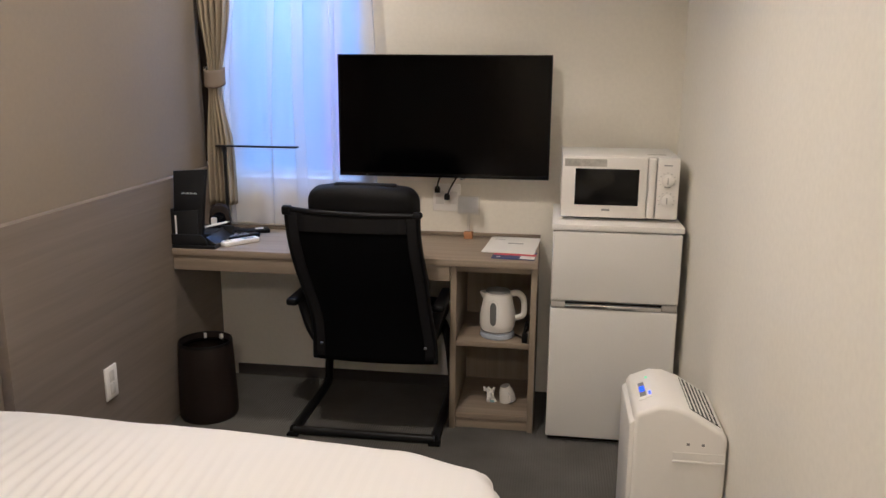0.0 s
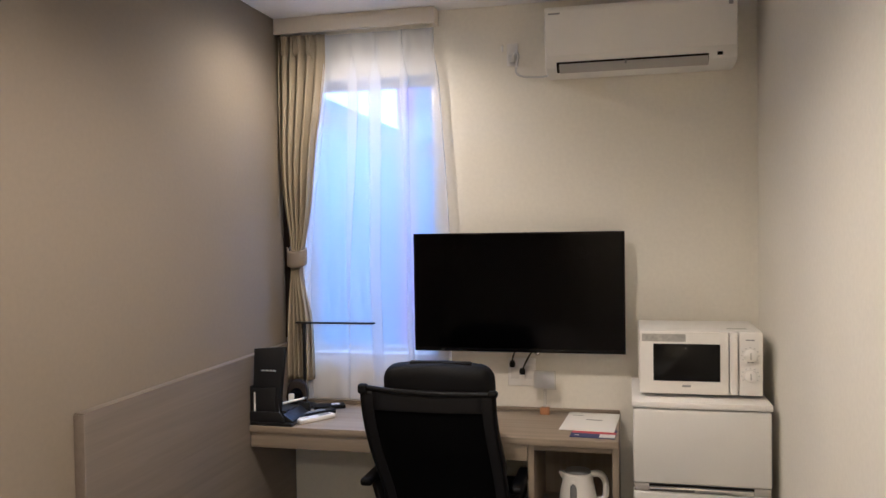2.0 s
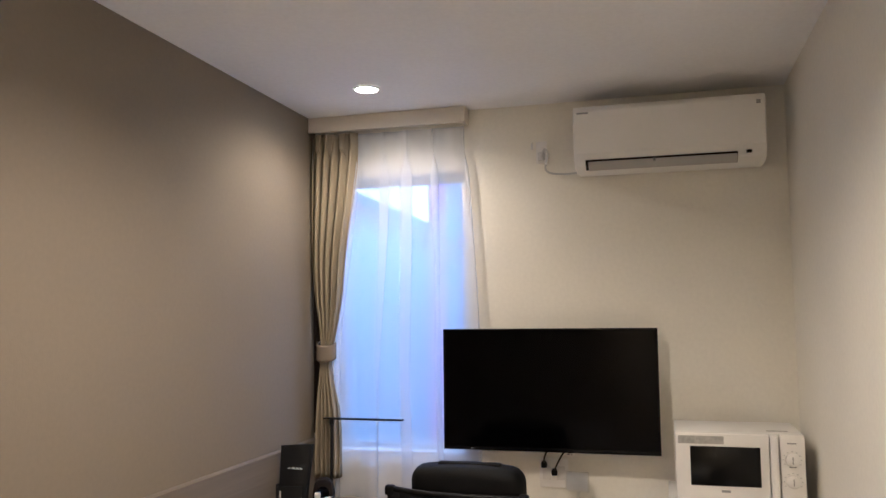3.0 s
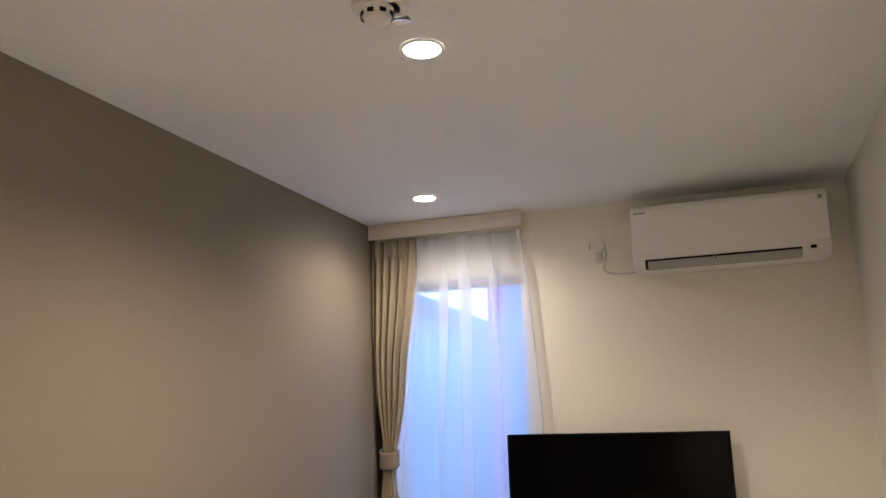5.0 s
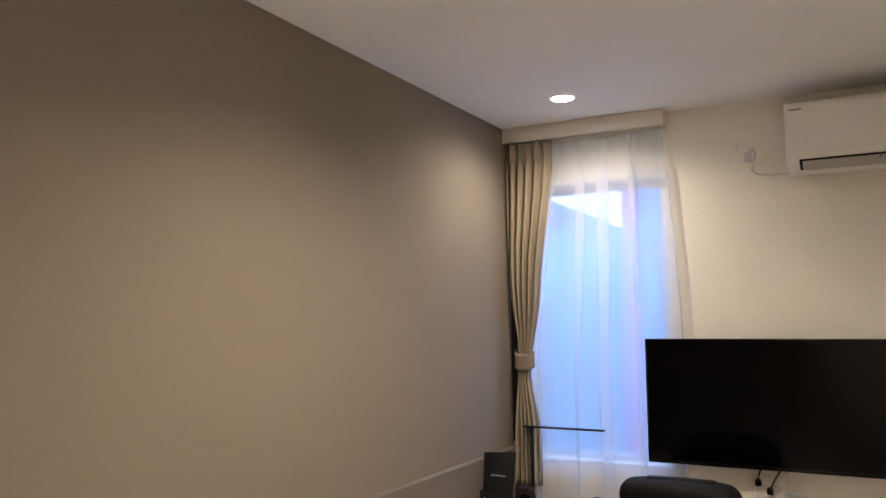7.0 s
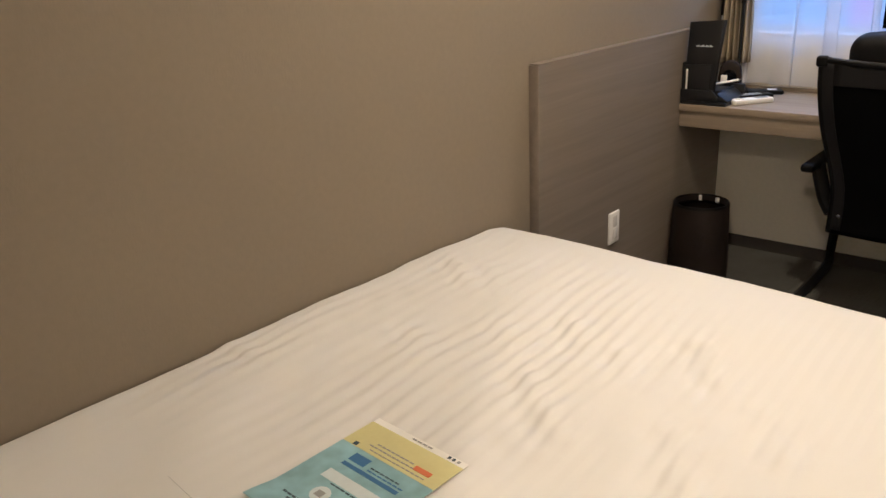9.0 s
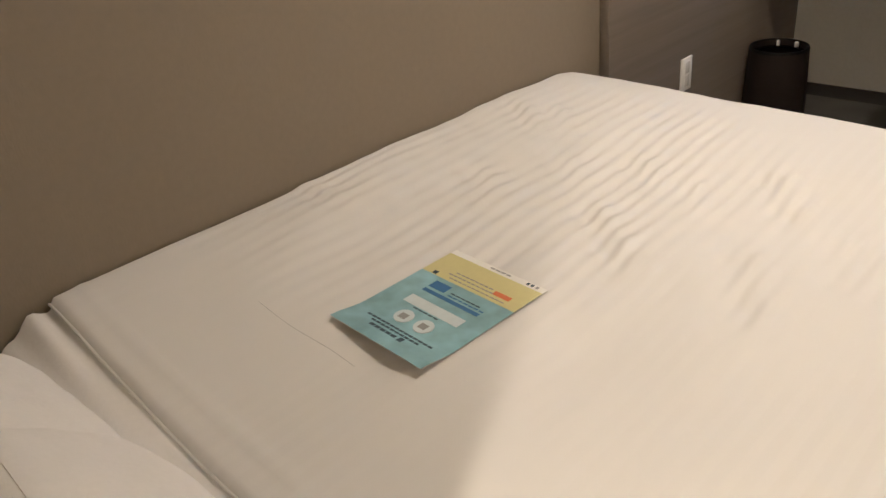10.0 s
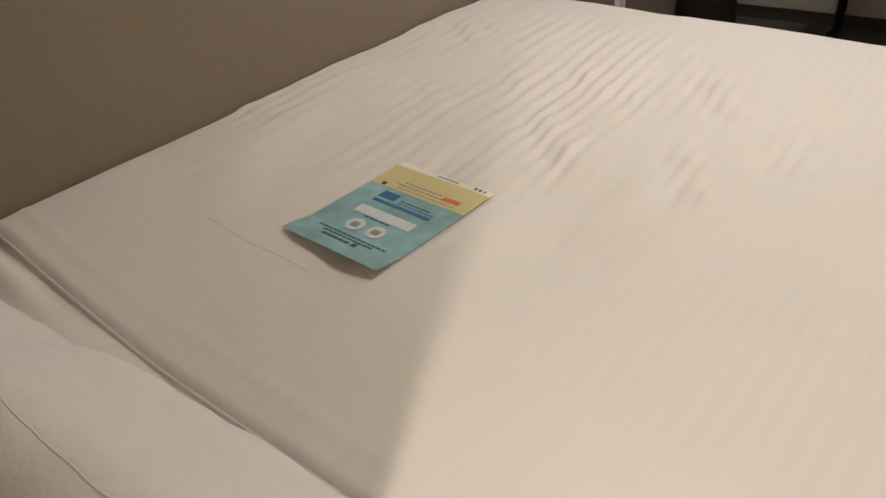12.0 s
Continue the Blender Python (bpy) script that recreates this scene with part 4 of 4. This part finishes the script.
def chair():
    t = thing("desk_chair", "black high-back mesh desk chair on a sled base", "chair", 0.852, -0.575, 0)

    def back_y(z):
        return -0.04 - 0.135 * smoothstep(0.38, 1.0, z)

    def back_x(z):
        return 0.060 - 0.048 * smoothstep(0.40, 0.90, z)

    def back_w(z):
        return 0.247 - 0.010 * smoothstep(0.36, 0.55, z) + 0.012 * smoothstep(0.50, 0.74, z)

    def mesh_point(u, v):
        z = 0.345 + 0.605 * v
        w = back_w(z) - 0.006
        return (back_x(z) + (2 * u - 1) * w, back_y(z) - 0.022 * (1 - (2 * u - 1) ** 2), z)

    ob = part("back_mesh", sheet(24, 30, mesh_point), BLACK_MESH, t, angle=80)
    ob.modifiers.new("thick", "SOLIDIFY").thickness = 0.008
    for s in (-1, 1):
        pts = [(back_x(z) + s * (back_w(z) - 0.012), back_y(z), z) for z in [0.350 + 0.060 * i for i in range(11)]]
        part("side_rail", tube(curve_points(pts, 3), 0.009, 12, flat=1.3), BLACK_PLASTIC, t)
        part("rail_cap", box(back_x(0.95) + s * (back_w(0.95) - 0.014) - 0.017, back_x(0.95) + s * (back_w(0.95) - 0.014) + 0.017, back_y(0.95) - 0.016, back_y(0.95) + 0.016, 0.930, 0.964 if s < 0 else 0.952, 0.008, 3), BLACK_PLASTIC, t)
    zt = 0.945
    part("top_rail", tube(curve_points([(back_x(zt) - 0.225, back_y(zt), 0.950), (back_x(zt) - 0.11, back_y(zt) - 0.018, 0.943), (back_x(zt), back_y(zt) - 0.022, 0.940), (back_x(zt) + 0.11, back_y(zt) - 0.018, 0.939), (back_x(zt) + 0.225, back_y(zt), 0.939)], 5), 0.011, 12), BLACK_PLASTIC, t)

    def band(a0, a1, z0, z1):
        def g(u, v):
            a, z = a0 + (a1 - a0) * u, z0 + (z1 - z0) * v
            return (back_x(z) + a * (back_w(z) - 0.006), back_y(z) - 0.022 * (1 - a * a) - 0.006, z)
        return sheet(12, 24, g)

    for name, spots in (("side_band", (-0.99, -0.81, 0.36, 0.945)), ("side_band", (0.81, 0.99, 0.36, 0.945)), ("top_band", (-0.808, 0.808, 0.872, 0.945))):
        ob = part(name, band(*spots), CHAIR_BORDER, t, "slightly glossier border of the back", angle=80)
        ob.modifiers.new("thick", "SOLIDIFY").thickness = 0.004
    pad = box(-0.203, 0.203, 0.0, 0.100, 0.60, 1.024, 0.048, 6)
    bmesh.ops.subdivide_edges(pad, edges=[e for e in pad.edges if e.calc_length() > 0.2], cuts=6, use_grid_fill=True)
    for v in pad.verts:
        puff = 1 - (v.co.x / 0.21) ** 2
        v.co.y += back_y(v.co.z) + 0.012 - (0.018 * puff if v.co.y < 0.03 else -0.02 * puff)
        v.co.x += back_x(v.co.z) + 0.030
        v.co.z += 0.016 * puff * smoothstep(0.8, 1.0, v.co.z)
    part("back_cushion", pad, BLACK_LEATHER, t, "padded black leatherette headrest cushion", angle=60)
    part("cushion_strap", box(back_x(1) - 0.075, back_x(1) + 0.150, back_y(1.0) + 0.045, back_y(1.0) + 0.075, 1.026, 1.042, 0.007, 3), BLACK_LEATHER, t)
    part("seat", box(-0.178, 0.285, -0.022, 0.43, 0.395, 0.480, 0.034, 5), BLACK_LEATHER, t)
    part("seat_pan", box(-0.17, 0.26, -0.018, 0.41, 0.362, 0.3945, 0.008), BLACK_PLASTIC, t)
    part("lower_back_shell", box(-0.150, 0.250, -0.024, 0.020, 0.345, 0.56, 0.018, 4), BLACK_PLASTIC, t)
    for s in (-1, 1):
        x = s * 0.288 + 0.008
        part("armrest", box(x - 0.024, x + 0.024, 0.0, 0.27, 0.534, 0.564, 0.012, 3), BLACK_PLASTIC, t)
        part("arm_support", tube(curve_points([(x - s * 0.004, 0.12, 0.545), (x - s * 0.022, 0.12, 0.48), (x - s * 0.045, 0.11, 0.42), (x - s * 0.075, 0.10, 0.375)], 6), 0.024, 12, flat=1.4), BLACK_METAL, t)
        xb = s * 0.286
        rail = [(xb, -0.005, 0.018), (xb, 0.02, 0.018), (xb, 0.25, 0.018), (xb, 0.46, 0.020), (xb, 0.505, 0.040), (xb, 0.51, 0.085), (xb * 0.96, 0.495, 0.22), (xb * 0.90, 0.46, 0.335), (xb * 0.86, 0.40, 0.352), (xb * 0.84, 0.20, 0.350)]
        part("sled_leg", tube(curve_points(rail, 6), 0.018, 10, flat=1.3), BLACK_METAL, t)
        part("foot_pad", box(xb - 0.024, xb + 0.024, -0.034, 0.006, 0.0, 0.012, 0.004), BLACK_PLASTIC, t)
        part("bolt", lathe([(0.0, 0.0), (0.006, 0.0), (0.006, 0.005), (0.0, 0.006)], 12, at=(0, 0, 0)), CHROME, t).matrix_local = pose(s * 0.200 + 0.057, -0.058, 0.415, 90, 0, 0)
    part("cross_bar", tube([(-0.286, -0.005, 0.019), (0.286, -0.005, 0.019)], 0.018, 10), BLACK_METAL, t)
    part("cross_bar", tube([(-0.240, 0.30, 0.345), (0.240, 0.30, 0.345)], 0.014, 10), BLACK_METAL, t)


chair()

# ---- air purifier ----
ap = thing("air_purifier", "white air purifier with slatted top vent, blue indicator lit", "air purifier", 0.012, 0, 0)
outline = [(1.806, 0.0), (2.046, 0.0), (2.052, 0.10), (2.050, 0.460), (2.036, 0.478), (1.945, 0.532), (1.900, 0.547), (1.860, 0.547), (1.806, 0.523), (1.796, 0.508), (1.798, 0.10)]
part("body", prism(outline, -1.335, -1.045, 0.014, 4), WHITE_PLASTIC, ap, angle=35)
part("front_cover", prism([(1.7875, 0.05), (1.800, 0.05), (1.799, 0.500), (1.7845, 0.485)], -1.331, -1.050, 0.003, 2), WHITE_PLASTIC, ap)
slope = math.atan2(0.532 - 0.478, 2.036 - 1.945)
vent = part("top_vent", box(0.003, 0.101, -1.306, -1.074, 0.0004, 0.0012), BLACK_PLASTIC, ap, "dark recessed vent grid", smooth=False)
vent.matrix_local = pose(1.945, 0, 0.5325, 0, math.degrees(slope), 0)
for i in range(7):
    part("slat", box(0.004 + i * 0.0150, 0.0105 + i * 0.0150, -1.304, -1.076, 0.0013, 0.0030, 0.0006, 1), WHITE_PLASTIC, vent)
for i in range(3):
    part("vent_bar", box(0.005, 0.099, -1.2465 + i * 0.0560, -1.2445 + i * 0.0560, 0.0013, 0.0020), LOUVER, vent, smooth=False)
pan = part("control_strip", box(-0.020, 0.020, -1.235, -1.085, 0.0005, 0.002), WHITE_PLASTIC, ap, smooth=False)
pan.matrix_local = pose(1.834, -0.025, 0.5341, 0, -24, 0)
part("display", box(-0.014, 0.004, -1.215, -1.120, 0.0021, 0.0031), GREY_PLASTIC, pan, smooth=False)
part("indicator", box(-0.012, 0.002, -1.185, -1.150, 0.0032, 0.0040), LED_BLUE, pan, "lit blue indicator", smooth=False)
part("indicator", box(0.011, 0.018, -1.215, -1.195, 0.0021, 0.0031), LED_BLUE, pan, "lit blue indicator", smooth=False)
part("indicator", box(0.011, 0.018, -1.10, -1.085, 0.0021, 0.0031), LED_GREEN, pan, "green indicator", smooth=False)
part("grip_recess", box(1.905, 2.045, -1.3375, -1.3355, 0.392, 0.415, 0.0006), WHITE_PLASTIC, ap, smooth=False)
part("grip_lip", box(1.905, 2.045, -1.3405, -1.3355, 0.384, 0.3915, 0.002), WHITE_PLASTIC, ap)
for px in (1.945, 1.985):
    part("screw_cap", box(px - 0.004, px + 0.004, -1.3365, -1.3353, 0.436, 0.443), GREY_PLASTIC, ap, smooth=False)

# ---- bed ----
BX1, BFOOT = 1.490, -1.525
bed = thing("bed", "double bed with dark base pushed against the taupe wall", "bed")
part("base", box(0.02, BX1 - 0.05, HEAD_Y + 0.03, BFOOT - 0.05, 0.06, 0.22, 0.01), DARK_WOOD, bed)
for lx in (0.10, BX1 - 0.13):
    for ly in (HEAD_Y + 0.15, BFOOT - 0.15):
        part("leg", box(lx - 0.03, lx + 0.03, ly - 0.03, ly + 0.03, 0.0, 0.0595, 0.004), DARK_WOOD, bed)
part("headboard", box(0.01, BX1 - 0.02, HEAD_Y + 0.002, HEAD_Y + 0.028, 0.06, 0.455, 0.004), DARK_WOOD, bed)
part("mattress", box(0.012, BX1 - 0.045, HEAD_Y + 0.031, BFOOT - 0.045, 0.2205, 0.455, 0.045, 5), COTTON, bed)


CREASES = ((0.47, -1.99, 0.58, -2.10, 0.006, 0.026), (0.51, -2.24, 0.70, -2.41, 0.007, 0.026), (0.85, -2.26, 0.97, -2.46, 0.006, 0.028), (0.75, -1.93, 0.88, -2.08, 0.006, 0.026), (0.09, -1.96, 0.21, -2.04, 0.006, 0.024),
           (0.23, -2.28, 0.33, -2.37, 0.005, 0.026), (0.02, -2.62, 0.12, -2.60, 0.005, 0.022), (0.16, -1.91, 0.28, -2.00, 0.005, 0.024), (0.35, -2.10, 0.46, -2.20, 0.004, 0.026), (0.62, -2.05, 0.72, -2.15, 0.004, 0.026), (0.96, -2.10, 1.08, -2.28, 0.003, 0.030))


def duvet_top(x, y):
    """Height of the cover: highest along the wall, with soft creases and quilting."""
    foot = smoothstep(-2.1, -1.7, y)
    z = 0.488 + 0.018 * foot + (0.062 - 0.054 * foot) * smoothstep(0.55, 0.0, x) + (0.016 * foot + 0.012 * smoothstep(-2.7, -3.1, y)) * smoothstep(0.22, 0.0, x) + 0.006 * smoothstep(-3.12, -2.85, y) * (1 - foot) * noise.noise((x * 2.2, y * 1.6, 0.3))
    calm = smoothstep(-3.12, -2.85, y)
    z += 0.007 * smoothstep(0.35, 0.0, x) * smoothstep(-3.05, -2.75, y) * smoothstep(-2.05, -2.4, y)
    z += calm * (noise.noise((x * 6 + y * 2.0, y * 3.2 - x, 7.1)) * (0.008 - 0.005 * foot) + noise.noise((x * 12, y * 5, 2.2)) * (0.005 - 0.004 * foot) + noise.noise((x * 22 + 4 * y, y * 13, 5.2)) * 0.0025 * smoothstep(-2.9, -2.5, y) * (1 - 0.8 * foot))
    pucker = 0.0
    for x0, y0, x1, y1, amp, wide in CREASES:
        dx, dy = x1 - x0, y1 - y0
        size = math.hypot(dx, dy)
        along = ((x - x0) * dx + (y - y0) * dy) / size
        off = ((x - x0) * dy - (y - y0) * dx) / size + 0.012 * noise.noise((along * 9, x0 * 5, 4.0))
        fade = smoothstep(-0.06, 0.04, along) * smoothstep(size + 0.06, size - 0.04, along)
        pucker = max(pucker, fade * math.exp(-(off / (2.4 * wide)) ** 2))
        z += 1.6 * fade * amp * (math.exp(-(off / wide) ** 2) - 0.7 * math.exp(-((off - 1.7 * wide) / wide) ** 2)) * (0.7 + 0.6 * noise.noise((along * 14, y0, 2.0)))
    z += 0.016 * smoothstep(0.40, 0.10, x) * smoothstep(-2.2, -1.85, y) * smoothstep(-1.53, -1.70, y)
    mask = smoothstep(1.05, 0.35, x) * smoothstep(-3.15, -2.75, y) * (0.45 + 0.8 * max(0.0, 0.35 + noise.noise((x * 3.1, y * 2.3, 9.0))))
    mask *= smoothstep(-1.56, -1.80, y)
    z += 0.0022 * math.exp(-((y + 3.135 + 0.004 * math.sin(x * 9)) / 0.011) ** 2)
    z += (0.0024 * mask + 0.0022 * pucker) * math.sin(math.tau * (x + 0.03 * noise.noise((x * 2.0, y * 2.2, 6.0)) + 0.03 * y) / 0.036)
    return z


def duvet_point(u, v):
    """A cover that falls over the foot and the open side, tucked at the wall."""
    y0, y1, r = -3.195, BFOOT, 0.06
    la, lt, lb = 0.06, BX1 - 0.006, 0.30
    s = u * (la + lt + lb)
    f = v * ((y1 - y0) + 0.30)
    x = 0.006 + min(max(s - la, 0), lt)
    y = y0 + min(f, y1 - y0)
    drop = max(la - s, 0) + max(s - la - lt, 0)
    drop_y = max(f - (y1 - y0), 0)
    top = duvet_top(x, y)
    ex, ey = (0.006 + lt) - x, y1 - y
    for near, rr in ((ex, r), (ey, r), (y - y0, 0.012), (x - 0.006, 0.004)):
        if near < rr:
            top -= rr - math.sqrt(max(0, rr * rr - (rr - near) ** 2))
    z = top - drop - drop_y
    corner = smoothstep(0.30, 0.0, ex) * smoothstep(0.30, 0.0, ey)
    cornw = smoothstep(0.22, 0.0, x) * smoothstep(0.22, 0.0, ey)
    x -= 0.045 * corner
    wide = smoothstep(0.95, 0.1, ex) * smoothstep(0.30, 0.0, ey)
    y -= 0.055 * corner + 0.045 * wide + 0.05 * cornw
    z -= 0.006 * corner + 0.008 * wide
    y -= (0.034 * x - 0.013) * smoothstep(-2.9, -3.19, y)
    fl = min(1, (drop + drop_y) * 6)
    x += 0.010 * fl * math.sin(y * 17) * (1 if s > la + lt else 0)
    y += 0.010 * fl * math.sin(x * 15 + 1) * (1 if drop_y > 0 else 0)
    return (x, y, max(z, 0.16))


duvet = thing("duvet", "white striped sateen duvet cover with soft creases", "duvet")
ob = part("cover", sheet(400, 230, duvet_point), SATIN, duvet, angle=80)
part("folded_hem", tube([(0.010 + 0.0184 * i, -3.183 - 0.034 * (0.010 + 0.0184 * i), duvet_top(0.010 + 0.0184 * i, -3.195) - 0.0095) for i in range(80)], 0.0026, 10), SATIN, duvet, "plain rolled hem edge")
sh = thing("bed_sheet", "white cotton sheet over the mattress head", "sheet")
ob = part("cloth", sheet(70, 40, lambda u, v: (0.012 + u * (BX1 - 0.03), -3.465 + v * 0.42, 0.464 + 0.006 * noise.noise((u * 9, v * 5, 1.0)) + smoothstep(0.28, 0.62, v) * (duvet_top(0.012 + u * (BX1 - 0.03), -3.17) - 0.014 - 0.464) + (0.0015 + 0.005 * smoothstep(0.22, 0.04, u)) * math.sin(v * 46 + u * 9) * smoothstep(0.3, 0.5, v))), COTTON, sh, angle=80)


def pillow(x, y, z, tilt, rz, half, label):
    t = thing("pillow", label, "pillow", x, y, z, group="bed pillows")
    t.matrix_world = pose(x, y, z, tilt, 0, rz)

    def spot(a, b, sign):
        e = max(0.0, (1 - a ** 4) * (1 - b ** 4)) ** 0.55
        pinch = 1 - 0.05 * (a * a * b * b)
        narrow = 1 - 0.24 * abs(a) ** 2.5
        return (half * a * pinch, 0.162 * b * pinch * narrow, sign * ((0.088 + 0.008 * noise.noise((a * 2.5, b * 2, sign * 3))) * e + 0.004 * noise.noise((a * 7, b * 4, sign)) * e))

    bm = sheet(48, 30, lambda u, v: spot(2 * u - 1, 2 * v - 1, 1))
    sheet(48, 30, lambda u, v: spot(2 * u - 1, 2 * v - 1, -1), bm)
    bmesh.ops.remove_doubles(bm, verts=bm.verts, dist=0.0005)
    part("case", bm, COTTON, t, angle=80)
    part("flap_seam", tube([Vector(spot(-0.93 + 1.86 * i / 60, -0.78 + 0.03 * math.sin(i * 0.12), 1)) for i in range(61)], 0.0012, 6), COTTON, t, "stitched case seam")


pillow(0.325, -3.398, 0.540, -38, 0, 0.315, "white cotton pillow propped in the corner of the bed head")
pillow(0.765, -3.376, 0.556, -40, 0, 0.415, "white cotton pillow overlapping the other at the bed head")

# ---- leaflet on the bed ----
lf = thing("leaflet", "pale blue and yellow printed notice lying on the duvet", "leaflet", 0.508, -2.726, 0.495)
spots = [(0.513 + a * 0.026, -2.728 + b * 0.035) for a in range(-4, 5) for b in range(-4, 5)]
flat = np.array([(px - 0.513, py + 2.728, 1.0) for px, py in spots])
rise = np.array([duvet_top(px, py) for px, py in spots])
tilt = np.linalg.lstsq(flat, rise, rcond=None)[0]
lf.matrix_world = pose(0.513, -2.737, tilt[2] + (rise - flat @ tilt).max() - 0.002, math.degrees(math.atan(tilt[1])), -math.degrees(math.atan(tilt[0])), -2)
LW, LL = 0.222, 0.290


def lift(y):
    return 0.010 * smoothstep(-0.07, -LL / 2, y) + 0.002


def slab(x0, x1, y0, y1, up, thick=0.0006, cut=0.0):
    def g(u, v):
        y = y0 + (y1 - y0) * v
        x = x0 + (x1 - x0) * u
        return (x, y, lift(y) + up)
    bm = sheet(2, max(2, int(abs(y1 - y0) / 0.02)), g)
    r = bmesh.ops.extrude_face_region(bm, geom=list(bm.faces))
    bmesh.ops.translate(bm, verts=[e for e in r["geom"] if isinstance(e, bmesh.types.BMVert)], vec=(0, 0, thick))
    return bm


part("sheet", slab(-LW / 2, LW / 2, -LL / 2, LL / 2 + 0.016, 0), PAPER, lf, smooth=False)
part("blue_field", slab(-LW / 2, LW / 2, -LL / 2, 0.070, 0.0008), LEAFLET_BLUE, lf, "pale blue printed field", smooth=False)
part("yellow_band", slab(-LW / 2, LW / 2, 0.0702, LL / 2, 0.0008), LEAFLET_YELLOW, lf, "pale yellow printed band", smooth=False)
for x0, x1, y0, y1, mt in ((-0.060, -0.022, 0.036, 0.058, INK_BLUE), (-0.060, 0.072, 0.020, 0.029, INK_BLUE), (-0.010, 0.060, 0.042, 0.045, INK_DARK), (-0.010, 0.075, 0.034, 0.037, INK_BLUE),
                           (-0.062, 0.068, -0.024, 0.000, INK_WHITE), (0.045, 0.083, 0.088, 0.100, INK_ORANGE), (-0.05, 0.04, 0.098, 0.101, INK_GREY), (-0.06, 0.05, 0.088, 0.091, INK_GREY), (-0.05, 0.082, 0.078, 0.0805, INK_GREY),
                           (-0.03, 0.03, -0.030, -0.027, INK_DARK), (-0.075, 0.082, -0.094, -0.089, INK_DARK), (-0.055, 0.060, -0.103, -0.098, INK_DARK), (-0.045, 0.020, -0.116, -0.109, INK_DARK), (0.024, 0.034, -0.118, -0.106, INK_DARK),
                           (-0.088, -0.078, 0.072, 0.082, INK_DARK), (0.070, 0.076, 0.150, 0.157, INK_DARK), (0.080, 0.086, 0.150, 0.157, INK_DARK), (0.091, 0.097, 0.150, 0.157, INK_GREY), (-0.015, 0.035, 0.151, 0.155, INK_GREY)):
    n = 1 if y1 - y0 > 0.0085 else max(1, int((x1 - x0) / 0.011))
    for k in range(n):
        w = (x1 - x0) / n
        part("print_mark", slab(x0 + k * w, x0 + (k + 0.82 if n > 1 else k + 1) * w, y0, y1, 0.0016, 0.0003), mt, lf, smooth=False)
for cx in (-0.022, 0.026):
    disc = lathe([(0, -0.002), (0.018, -0.002), (0.018, 0.0004), (0, 0.0004)], 28, at=(cx, -0.058, lift(-0.070) + 0.0028))
    part("round_mark", disc, INK_WHITE, lf, smooth=False)
    part("symbol", box(cx - 0.008, cx + 0.008, -0.066, -0.052, lift(-0.070) + 0.0034, lift(-0.070) + 0.0038), INK_GREY, lf, smooth=False)
hair = thing("loose_thread", "thin dark loose thread lying on the duvet", "thread")
part("strand", tube(curve_points([(px, py, duvet_top(px, py) + 0.0016) for px, py in ((0.275, -2.935), (0.36, -2.936), (0.45, -2.930), (0.515, -2.930))], 5), 0.00035, 5), INK_GREY, hair)
